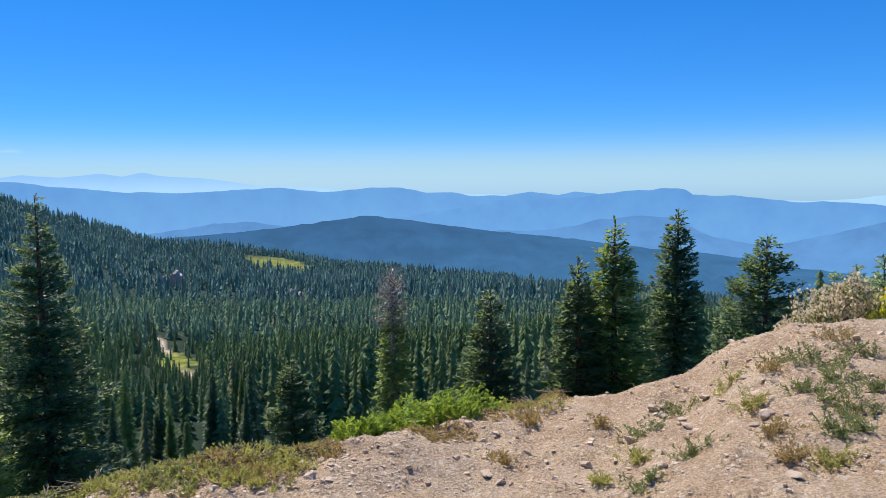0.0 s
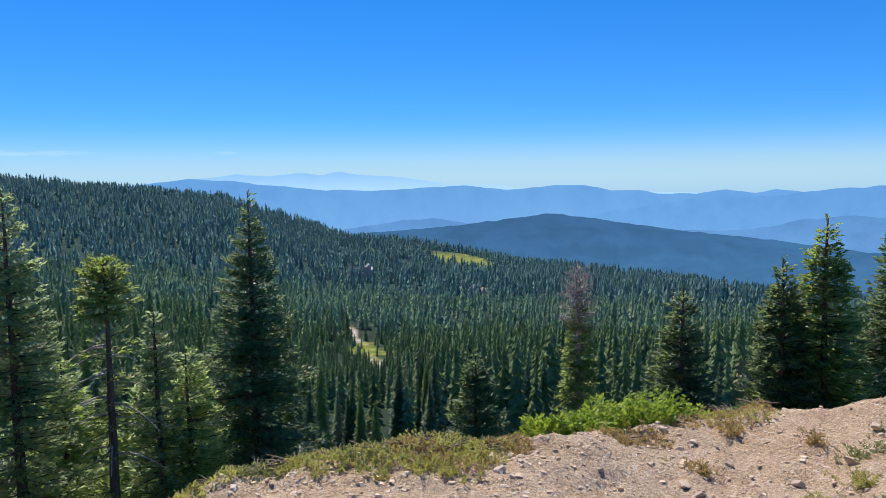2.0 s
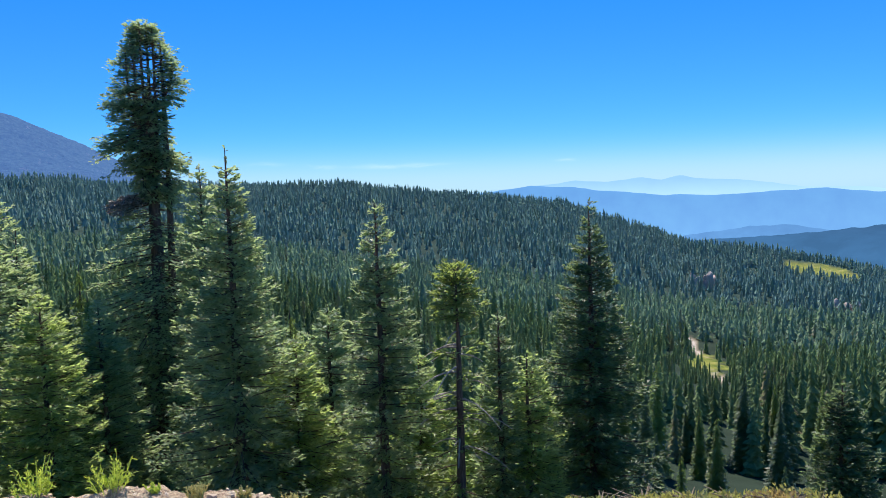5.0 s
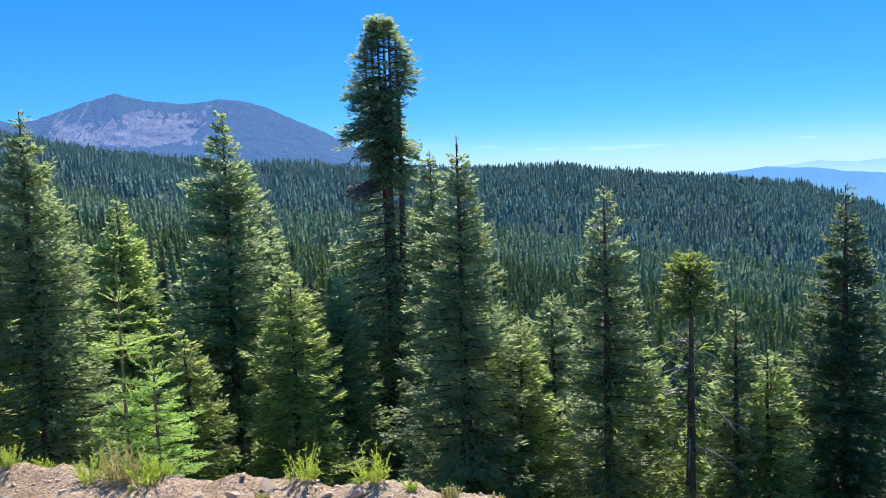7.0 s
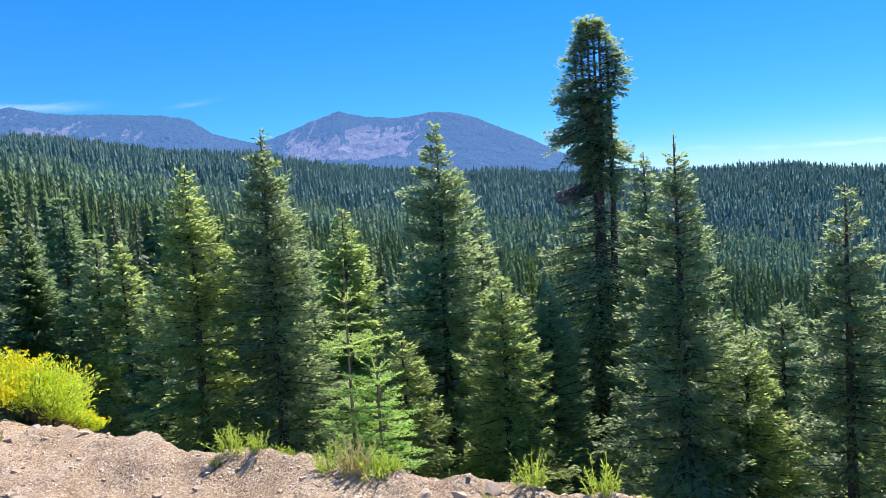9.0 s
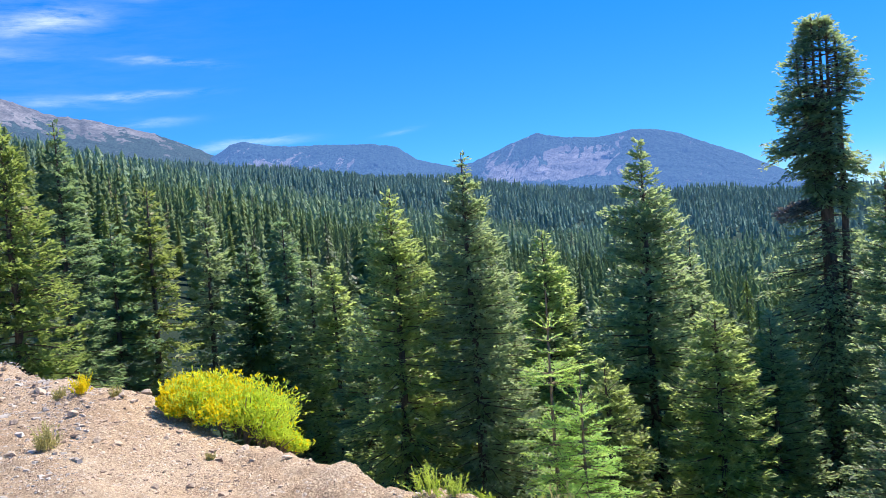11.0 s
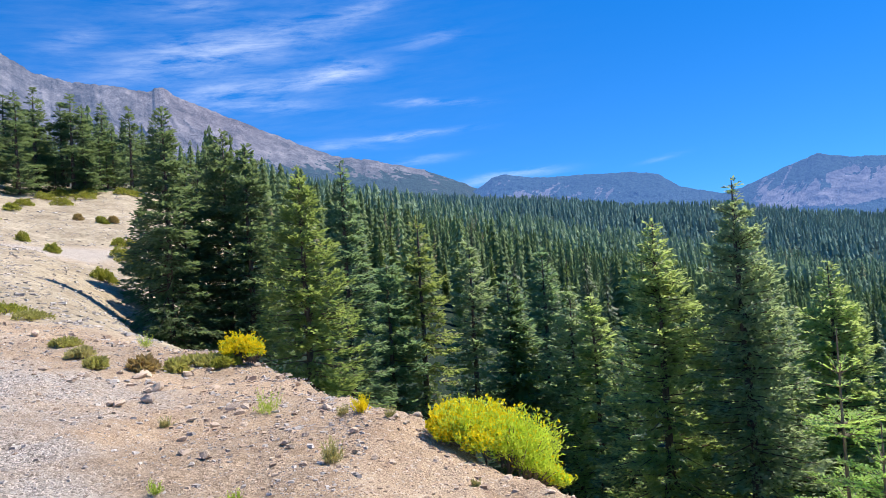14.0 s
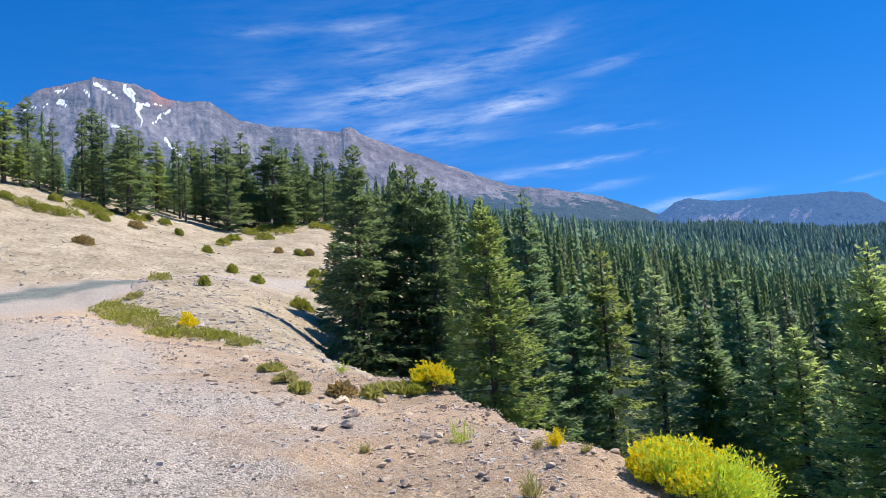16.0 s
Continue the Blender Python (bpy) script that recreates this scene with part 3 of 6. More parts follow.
# ---------------------------------------------------------------- ground
def build_ground():
    azs = np.concatenate([np.arange(-46, 154, 0.36), np.arange(154, 314, 4.0)])
    rs = [0.0, 1.0]
    while rs[-1] < 4900:
        r = rs[-1]
        rs.append(r * (1.10 if r < 2.6 else 1.009 if r < 12 else 1.035 if r < 110 else 1.02 if 185 < r < 290 else 1.075))
    rs[-1] = 4940.0
    rs = np.array(rs)
    A, R = np.meshgrid(np.radians(azs), rs)
    x, y = -np.sin(A) * R, np.cos(A) * R
    z = height(x, y)
    n, m = A.shape
    i, j = np.meshgrid(np.arange(n - 1), np.arange(m), indexing="ij")
    k = (j + 1) % m
    F = np.stack([i * m + j, i * m + k, (i + 1) * m + k, (i + 1) * m + j], -1).reshape(-1, 4)[:, ::-1]
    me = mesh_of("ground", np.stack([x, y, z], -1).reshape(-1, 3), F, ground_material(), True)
    for name, values in zip(("gravel", "slope", "woods", "meadow", "asphalt", "rubble", "haze_tint"), cover(x.ravel(), y.ravel())):
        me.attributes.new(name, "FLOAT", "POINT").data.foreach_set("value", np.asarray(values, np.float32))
    return tagged(new("ground", me), "pale sandy turnout, gravel road and wooded valley floor", "ground", kind="structure")


ground = build_ground()


# ---------------------------------------------------------------- far ranges and mountains
def polar_range(name, material, az0, az1, dist, top, foot, depth, label, relief=0.0, steps=260, rows=10, seed=1):
    """A range of hills far off: its skyline is top(bearing) degrees high at the distance dist, its foot lies nearer."""
    azs = np.linspace(az0, az1, steps)
    u = np.linspace(0, 1, rows)
    A, U = np.meshgrid(azs, u)
    el = top(A)
    el = el + relief * 0.35 * rough(A, 0 * A + seed, 1.4, seed, 4, 0.55) * U
    R = dist - depth * (1 - U)
    E = foot + (el - foot) * (U ** 0.85)
    side = rough(A * 1.0, U * 2.0 + seed * 7, 1.3, seed + 3, 5, 0.6) * relief
    R = R + side * depth * 0.35 * np.sin(U * math.pi)
    a = np.radians(A)
    z = 1.6 + R * np.tan(np.radians(E))
    x, y = -np.sin(a) * R, np.cos(a) * R
    # a far side, so that the range has a body
    V = np.concatenate([np.stack([x, y, z], -1).reshape(-1, 3), np.stack([x[-1] * 1.015, y[-1] * 1.015, 0 * z[-1] - 450], -1)])
    m = steps
    i, j = np.meshgrid(np.arange(rows), np.arange(m - 1), indexing="ij")
    F = np.stack([i * m + j, i * m + j + 1, (i + 1) * m + j + 1, (i + 1) * m + j], -1).reshape(-1, 4)[:, ::-1]
    ob = new(name, mesh_of(name, V, F, material, True))
    return tagged(ob, label, "mountain range", kind="structure")


# the ranges' blue haze is painted as glow, paler towards the foot
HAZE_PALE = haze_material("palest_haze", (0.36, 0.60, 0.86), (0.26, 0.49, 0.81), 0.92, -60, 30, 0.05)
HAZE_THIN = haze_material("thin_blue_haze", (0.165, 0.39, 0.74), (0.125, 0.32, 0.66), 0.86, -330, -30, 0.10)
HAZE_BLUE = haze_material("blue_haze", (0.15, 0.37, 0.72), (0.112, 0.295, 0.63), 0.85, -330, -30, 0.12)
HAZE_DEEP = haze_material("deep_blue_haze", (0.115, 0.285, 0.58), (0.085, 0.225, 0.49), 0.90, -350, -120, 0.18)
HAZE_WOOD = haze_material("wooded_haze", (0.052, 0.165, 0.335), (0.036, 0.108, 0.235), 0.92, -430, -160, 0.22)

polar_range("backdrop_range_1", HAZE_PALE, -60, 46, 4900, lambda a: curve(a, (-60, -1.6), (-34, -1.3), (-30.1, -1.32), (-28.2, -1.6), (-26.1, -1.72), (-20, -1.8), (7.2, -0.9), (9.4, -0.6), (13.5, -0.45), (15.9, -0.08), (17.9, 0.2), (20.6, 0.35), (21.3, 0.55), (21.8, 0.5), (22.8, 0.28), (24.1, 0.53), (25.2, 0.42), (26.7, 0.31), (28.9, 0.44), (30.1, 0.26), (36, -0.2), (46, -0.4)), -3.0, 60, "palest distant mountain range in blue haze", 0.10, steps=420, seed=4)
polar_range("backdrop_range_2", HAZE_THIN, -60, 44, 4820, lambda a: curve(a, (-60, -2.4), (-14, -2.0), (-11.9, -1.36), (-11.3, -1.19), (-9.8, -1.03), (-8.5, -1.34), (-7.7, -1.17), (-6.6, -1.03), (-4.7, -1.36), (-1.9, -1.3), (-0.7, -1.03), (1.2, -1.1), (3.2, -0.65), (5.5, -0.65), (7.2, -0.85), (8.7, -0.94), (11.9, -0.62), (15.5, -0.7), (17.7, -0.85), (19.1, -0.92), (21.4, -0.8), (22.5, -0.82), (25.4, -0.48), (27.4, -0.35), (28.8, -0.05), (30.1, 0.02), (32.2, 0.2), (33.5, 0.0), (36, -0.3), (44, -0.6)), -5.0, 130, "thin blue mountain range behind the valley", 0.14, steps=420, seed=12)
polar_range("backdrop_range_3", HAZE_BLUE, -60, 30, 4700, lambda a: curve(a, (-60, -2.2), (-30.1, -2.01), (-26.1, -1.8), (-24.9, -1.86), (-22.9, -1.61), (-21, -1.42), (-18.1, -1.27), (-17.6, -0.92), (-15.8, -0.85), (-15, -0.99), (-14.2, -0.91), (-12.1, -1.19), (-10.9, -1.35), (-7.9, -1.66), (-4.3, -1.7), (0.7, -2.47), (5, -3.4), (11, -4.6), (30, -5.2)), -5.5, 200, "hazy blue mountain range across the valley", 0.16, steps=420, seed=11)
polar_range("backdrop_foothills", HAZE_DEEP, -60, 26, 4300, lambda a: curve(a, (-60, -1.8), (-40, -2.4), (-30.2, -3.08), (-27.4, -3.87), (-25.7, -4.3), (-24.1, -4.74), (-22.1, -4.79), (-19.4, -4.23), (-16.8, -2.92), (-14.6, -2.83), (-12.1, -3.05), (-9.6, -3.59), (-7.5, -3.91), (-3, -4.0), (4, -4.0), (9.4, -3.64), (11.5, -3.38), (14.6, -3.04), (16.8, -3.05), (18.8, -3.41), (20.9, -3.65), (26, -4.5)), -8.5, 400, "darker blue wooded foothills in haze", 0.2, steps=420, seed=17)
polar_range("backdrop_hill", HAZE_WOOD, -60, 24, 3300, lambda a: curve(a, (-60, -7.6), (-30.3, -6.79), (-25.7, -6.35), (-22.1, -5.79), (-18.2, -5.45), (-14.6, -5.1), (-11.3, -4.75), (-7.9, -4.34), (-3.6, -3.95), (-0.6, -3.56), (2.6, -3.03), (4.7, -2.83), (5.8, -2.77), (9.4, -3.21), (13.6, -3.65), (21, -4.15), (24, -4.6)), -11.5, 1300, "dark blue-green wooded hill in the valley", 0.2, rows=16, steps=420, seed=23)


def mountain_material(name, rock_dark, rock_light, air):
    n = Nodes(name)
    f = n.noise(0.0045, 8.0, 0.62, n.scaled(1, 1, 0.8), 0.8)
    fine = n.noise(0.03, 8.0, 0.72, n.scaled(1, 1, 0.9))
    col = n.ramp(n.math("ADD", n.math("MULTIPLY", f, 0.50), n.math("ADD", n.math("MULTIPLY", fine, 0.36), n.math("MULTIPLY", n.attr("streak"), 0.14))), (0.36, rock_dark), (0.5, tuple(0.55 * a + 0.45 * b for a, b in zip(rock_dark, rock_light))), (0.62, rock_light))
    col = n.mix(n.attr("rust"), col, n.ramp(fine, (0.3, (0.26, 0.11, 0.065)), (0.7, (0.42, 0.20, 0.12))))
    dots = n.cells(0.055, out="Distance")
    wood = n.math("ADD", n.attr("wooded"), n.math("ADD", n.math("MULTIPLY", n.math("SUBTRACT", n.attr("streak"), 0.5), 1.3), n.math("MULTIPLY", n.math("SUBTRACT", n.noise(0.035, 7.0, 0.72, n.scaled(1, 1, 0.5), 0.5), 0.5), 1.5)))
    col = n.mix(n.ramp(wood, (0.44, 0.0), (0.56, 1.0)), col, n.ramp(dots, (0.1, (0.036, 0.070, 0.066)), (0.8, (0.015, 0.032, 0.036))))
    snow = n.math("GREATER_THAN", n.math("ADD", n.attr("snow"), n.math("MULTIPLY", n.math("SUBTRACT", n.noise(0.02, 6.0, 0.65), 0.5), 0.5)), 0.5)
    col = n.mix(snow, col, (0.82, 0.85, 0.9))
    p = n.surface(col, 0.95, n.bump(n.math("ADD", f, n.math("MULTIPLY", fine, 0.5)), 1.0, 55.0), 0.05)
    # blue haze before the mountain is painted as a faint glow of its rock
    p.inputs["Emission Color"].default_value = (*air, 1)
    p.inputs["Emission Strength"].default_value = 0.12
    return n.mat


def segment_mask(a, e, segments):
    """How near bearings and heights lie to a few straight strips: 1 on a strip, 0 off it."""
    best = 0 * a
    a, e = a + 0.16 * rough(a * 2, e * 2, 1.0, 91, 4, 0.6), e + 0.12 * rough(a * 2, e * 2, 1.0, 95, 4, 0.6)
    for a0, e0, a1, e1, w in segments:
        t = np.clip(((a - a0) * (a1 - a0) + (e - e0) * (e1 - e0)) / ((a1 - a0) ** 2 + (e1 - e0) ** 2 + 1e-9), 0, 1)
        d = np.hypot(a - a0 - t * (a1 - a0), e - e0 - t * (e1 - e0))
        best = np.maximum(best, 1 - np.clip(d / (w * (1.15 - 0.7 * t) * (0.9 + 0.3 * rough(a * 3, e * 3, 1.0, 97, 2))), 0, 1))
    return best


def mountain(name, material, az0, az1, dist, depth, top, foot, label, wooded, rust=None, snow=None, relief=1.0, steps=420, rows=60, seed=1, fine=None, summit=None, crag=1.0, flow=3.0, run=3.5):
    azs = np.linspace(az0, az1, steps)
    if fine:
        azs = np.sort(np.concatenate([azs, np.linspace(fine[0], fine[1], 260)]))
        steps = len(azs)
    U = np.linspace(0, 1, rows)[:, None]
    A = np.repeat(azs[None], rows, 0)
    crest = top(A) + 0.13 * relief * rough(A, 0 * A + 3.3, 1.0, seed, 5, 0.65) + 0.05 * crag * rough(A, 0 * A + 1.7, 0.34, seed + 1, 3, 0.7)
    # spurs and gullies run down the slope, wandering a little
    slant = -2.5 if not summit else 10 * np.tanh((summit - A) / 0.9)
    warp = A + 1.5 * rough(A, U * 6 + 11, 2.0, seed + 2, 4)
    spur = 1 - np.abs(rough(warp - slant * U, U * 11 + 5, 3.2, seed + 5, 5, 0.55))
    small = rough(warp * 2 - 2 * slant * U, U * 4 * run + 2, 0.9, seed + 8, 4, 0.6)
    E = foot + (crest - foot) * U ** 1.05
    R = dist - depth * (1 - U) - relief * depth * 0.17 * (spur - 0.5) * np.sin(U * math.pi) ** 0.7 - relief * depth * 0.03 * small * np.sin(U * math.pi)
    a = np.radians(A)
    z = 1.6 + R * np.tan(np.radians(E))
    x, y = -np.sin(a) * R, np.cos(a) * R
    V = np.concatenate([np.stack([x, y, z], -1).reshape(-1, 3), np.stack([x[-1] * 1.02, y[-1] * 1.02, 0 * z[-1] - 200], -1)])
    i, j = np.meshgrid(np.arange(rows), np.arange(steps - 1), indexing="ij")
    m = steps
    F = np.stack([i * m + j, i * m + j + 1, (i + 1) * m + j + 1, (i + 1) * m + j], -1).reshape(-1, 4)[:, ::-1]
    me = mesh_of(name, V, F, material, True)
    pad = np.zeros(steps)
    lines = np.clip(0.5 + 0.42 * rough((A + flow * U) * 1.5 + 0.9 * rough(A, U * 4, 1.5, seed + 21, 3), U * run + 9, 1.0, seed + 20, 5, 0.72), 0, 1)
    me.attributes.new("streak", "FLOAT", "POINT").data.foreach_set("value", np.concatenate([lines.ravel(), pad]).astype(np.float32))
    for key, fn in (("wooded", wooded), ("rust", rust), ("snow", snow)):
        values = np.concatenate([(fn(A, E, U) if fn else 0 * A).ravel(), pad])
        me.attributes.new(key, "FLOAT", "POINT").data.foreach_set("value", np.asarray(values, np.float32))
    return tagged(new(name, me), label, "mountain", kind="structure")


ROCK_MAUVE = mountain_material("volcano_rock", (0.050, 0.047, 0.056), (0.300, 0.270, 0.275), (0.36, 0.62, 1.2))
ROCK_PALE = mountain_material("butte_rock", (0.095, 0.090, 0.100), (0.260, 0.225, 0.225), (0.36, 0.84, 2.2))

SNOW = [(140.1, 17.35, 139.2, 16.2, 0.26), (139.2, 16.2, 139.0, 14.6, 0.22), (139.2, 16.25, 137.5, 16.1, 0.12), (137.2, 15.8, 138.1, 14.9, 0.10), (144.2, 16.1, 143.8, 15.8, 0.26),
        (142.0, 17.5, 140.4, 16.5, 0.17), (144.6, 16.7, 143.3, 17.1, 0.09), (141.0, 14.8, 139.9, 14.3, 0.2), (137.4, 13.8, 136.3, 12.5, 0.2), (147.0, 15.2, 145.0, 15.9, 0.09), (142.6, 16.9, 142.2, 16.2, 0.14)]
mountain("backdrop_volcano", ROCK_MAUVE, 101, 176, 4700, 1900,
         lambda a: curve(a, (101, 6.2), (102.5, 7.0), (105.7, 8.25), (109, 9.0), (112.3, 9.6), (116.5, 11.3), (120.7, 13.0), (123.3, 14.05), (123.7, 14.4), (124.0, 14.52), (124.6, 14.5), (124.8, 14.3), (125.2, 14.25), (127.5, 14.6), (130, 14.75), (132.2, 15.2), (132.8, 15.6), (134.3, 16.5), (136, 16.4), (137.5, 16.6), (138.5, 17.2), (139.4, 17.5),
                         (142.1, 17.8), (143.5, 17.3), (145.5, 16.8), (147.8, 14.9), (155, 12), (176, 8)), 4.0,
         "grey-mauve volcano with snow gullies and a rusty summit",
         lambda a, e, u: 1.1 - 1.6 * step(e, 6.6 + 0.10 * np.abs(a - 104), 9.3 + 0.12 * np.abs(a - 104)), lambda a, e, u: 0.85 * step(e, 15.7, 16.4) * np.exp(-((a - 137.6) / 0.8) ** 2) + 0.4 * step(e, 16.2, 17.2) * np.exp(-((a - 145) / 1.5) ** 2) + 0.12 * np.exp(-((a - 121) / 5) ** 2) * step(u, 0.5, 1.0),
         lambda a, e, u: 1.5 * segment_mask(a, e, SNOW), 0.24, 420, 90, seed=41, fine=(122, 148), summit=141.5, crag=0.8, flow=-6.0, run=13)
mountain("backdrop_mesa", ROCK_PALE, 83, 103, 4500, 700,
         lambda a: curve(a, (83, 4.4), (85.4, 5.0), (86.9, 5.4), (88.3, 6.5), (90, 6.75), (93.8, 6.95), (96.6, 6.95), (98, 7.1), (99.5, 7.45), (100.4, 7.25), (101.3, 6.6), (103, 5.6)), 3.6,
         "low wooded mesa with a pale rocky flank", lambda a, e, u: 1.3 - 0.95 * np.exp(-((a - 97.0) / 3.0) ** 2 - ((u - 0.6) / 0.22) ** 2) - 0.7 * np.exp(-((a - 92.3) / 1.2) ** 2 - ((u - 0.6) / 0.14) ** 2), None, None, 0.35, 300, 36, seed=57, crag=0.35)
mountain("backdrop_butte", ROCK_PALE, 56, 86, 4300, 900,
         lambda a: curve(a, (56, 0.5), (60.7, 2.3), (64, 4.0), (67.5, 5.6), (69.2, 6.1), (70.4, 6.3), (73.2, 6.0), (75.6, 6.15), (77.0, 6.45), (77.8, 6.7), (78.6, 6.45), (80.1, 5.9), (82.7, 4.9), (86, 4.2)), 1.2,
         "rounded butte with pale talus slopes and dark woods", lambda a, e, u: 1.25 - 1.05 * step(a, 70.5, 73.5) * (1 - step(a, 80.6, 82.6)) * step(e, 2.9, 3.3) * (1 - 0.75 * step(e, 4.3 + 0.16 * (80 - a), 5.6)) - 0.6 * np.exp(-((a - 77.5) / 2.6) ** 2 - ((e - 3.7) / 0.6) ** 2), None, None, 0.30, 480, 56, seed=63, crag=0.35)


# ---------------------------------------------------------------- firs
def feather(rng, p, L, twig, wide, close, flat=0.35):
    """Short needle sprays that feather one branch, whose path is p: starts, ways, lengths, widths and sides."""
    n = len(p)
    s = np.linspace(0, 1, n)
    m = max(5, int(L / close))
    t = np.sort(0.08 + 0.92 * rng.random(m) ** 0.85)
    base = np.stack([np.interp(t, s, p[:, c]) for c in range(3)], 1)
    axis = unit(np.stack([np.interp(t, s, np.gradient(p[:, c])) for c in range(3)], 1))
    flank = unit(np.cross(axis, [0, 0, 1.0]))
    sgn = np.where(np.arange(m) % 2, 1.0, -1.0)[:, None]
    # side shoots make the branch a flat fan, narrow at its tip
    off = sgn * rng.random(m)[:, None] ** 0.7 * (0.07 + 0.38 * L * (1 - t[:, None]) ** 0.7 * np.minimum(1, t[:, None] * 3))
    base = base + flank * off + axis * np.abs(off) * 0.6 + np.array([0, 0, 1.0]) * (rng.normal(0, 0.03, m)[:, None] * min(1.6, 0.4 + L) - 0.14 * np.abs(off))
    w = unit(axis * 0.8 + flank * sgn * rng.uniform(0.2, 1.2, m)[:, None] + np.array([0, 0, 1.0]) * rng.uniform(-0.35, 0.45, m)[:, None])
    side = unit(np.cross(w, np.array([0, 0, 1.0]) + rng.normal(0, flat, (m, 3))))
    tip = p[-1:] - p[-2:-1]
    return (np.concatenate([base, p[-2:-1]]), np.concatenate([w, unit(tip)]), np.concatenate([twig * rng.uniform(0.65, 1.4, m), [L * 0.1 + twig]]),
            np.concatenate([wide * rng.uniform(0.7, 1.3, m), [wide]]), np.concatenate([side, unit(np.cross(tip, [0, 0, 1.0]))]))


def joined(rows):
    return [np.concatenate(c) for c in zip(*rows)]


def crown_arrays(rng, h, radius, bare, spacing, per, twig, wide, top_up=20, low_down=-8, power=0.6, droop=0.12, thin=1.0, ragged=0.25, origin=(0, 0, 0), close=0.145):
    """Needle sprays and branch wood of one fir: whorls of flat, feathered branches round a stem of height h."""
    rows, bp, br = [], [], []
    z = bare * h
    origin = np.array(origin, float)
    key = float(rng.uniform(0, 500))
    while z < h - spacing * 0.3:
        u = (z - bare * h) / (h - bare * h)
        reach = radius * max((1 - u) ** power * (1 - math.exp(-(1 - u) * 13)), 0.02) * (0.55 + 0.45 * min(1.0, u / 0.10 + 0.35))
        k = max(3, int(round(per * rng.uniform(0.75, 1.25) * (0.7 if u > 0.85 else 1.0))))
        turn = rng.uniform(0, 6.28)
        for b in range(k):
            phi = turn + b * 6.283 / k + rng.uniform(-0.3, 0.3)
            # boughs come in clumps, with hollows between
            clump = float(rough(np.array(key + 1.3 * math.cos(phi)), np.array(key + 1.3 * math.sin(phi) + 0.9 * z), 0.8, 44, 2))
            L = reach * (rng.uniform(1 - ragged, 1 + ragged * 0.6) + 0.22 * clump)
            if L < 0.05 or rng.random() > thin + 0.35 * clump:
                continue
            up = radians(low_down + (top_up - low_down) * u ** 1.3 + rng.uniform(-8, 8))
            hd = np.array([math.cos(phi), math.sin(phi), 0.0])
            n = 5
            s = np.linspace(0, 1, n)[:, None]
            zz = L * (math.tan(up) * s - droop * s * s * (1 - u) + 0.5 * np.maximum(s - 0.6, 0) ** 2)
            p = origin + np.array([0, 0, z + rng.uniform(-1.0, 1.0) * spacing]) + hd * L * s + np.array([0, 0, 1.0]) * zz
            bp.append(p)
            br.append(np.linspace(0.010 + 0.010 * L, 0.004, n))
            rows.append(feather(rng, p, L, twig, wide, twig * close))
            # short inner boughs that shade the heart of the tree
            m = 2
            inner = unit(hd + rng.normal(0, 0.5, (m, 3)))
            rows.append((p[:1] + hd * L * rng.uniform(0.02, 0.3, (m, 1)), inner, L * rng.uniform(0.25, 0.42, m), L * rng.uniform(0.12, 0.2, m) + 0.02, unit(np.cross(inner, rng.normal(0, 1, (m, 3))))))
        z += spacing * rng.uniform(0.8, 1.2) * (1.1 - 0.55 * u)
    # the leader at the very top
    m = 9
    rows.append((origin + np.array([0, 0, 1.0]) * (h - rng.uniform(0, 0.07, m) * h * 0.6)[:, None], unit(rng.normal(0, 0.45, (m, 3)) + [0, 0, 1.0]), rng.uniform(0.6, 1.1, m) * twig, np.full(m, wide), unit(rng.normal(0, 1, (m, 3)))))
    return sprays(*joined(rows)), (bp, br)


def stem_path(rng, h, radius, wobble=0.012):
    zz = np.linspace(0, 1, 12)
    sway = np.cumsum(rng.normal(0, wobble, (12, 2)), 0) * h * 0.12
    sway -= sway[0]
    return np.stack([sway[:, 0], sway[:, 1], zz * h - 0.4 * (zz == 0)], 1), radius * (1 - zz) ** 0.8 + 0.008


def fir(place, h, radius, seed, material=None, bare=0.06, spacing=0.135, per=6, twig=0.18, wide=0.062, label="", wood=None, group="", boughs=True, leader=0.0, stem=0.012, **shape):
    """A fir tree: an Empty at its foot, with a trunk and a crown."""
    rng = np.random.default_rng(seed)
    tree = new("fir_tree")
    tree.location = place
    tagged(tree, label or "dark green fir with drooping feathered branches", "tree", group)
    (cv, cf), (bp, br) = crown_arrays(rng, h * (1 - leader), radius, bare, spacing, per, twig, wide, **shape)
    sp, sr = stem_path(rng, h, stem * h + 2.5 * stem)
    tv, tf = tubes([sp], [sr], 7)
    if boughs:
        bv, bf = tubes([p[::4] for p in bp], [r[::4] for r in br], 3)
        tv, tf = np.concatenate([tv, bv]), np.concatenate([tf, bf + len(tv)])
    part("trunk", mesh_of("trunk", tv, tf, wood or BARK, True), tree)
    part("crown", mesh_of("crown", cv, cf, material or NEEDLE), tree)
    return tree


# Standing round the turnout: name, bearing, distance, height of the tip, reach, leaf colour and habit
def stand(az, r, tip, radius, seed, material=None, **kw):
    p = at(az, r)
    p.z -= 0.1
    # farther trees carry larger sprays
    f = max(1.0, r / 17.0)
    kw = {"spacing": 0.19, "per": 7, "twig": 0.12, "wide": 0.074, **kw}
    kw["spacing"], kw["twig"], kw["wide"] = kw["spacing"] * f ** 0.8, kw["twig"] * f, kw["wide"] * f
    return fir(p, tip - p.z, radius, seed, material, **kw)


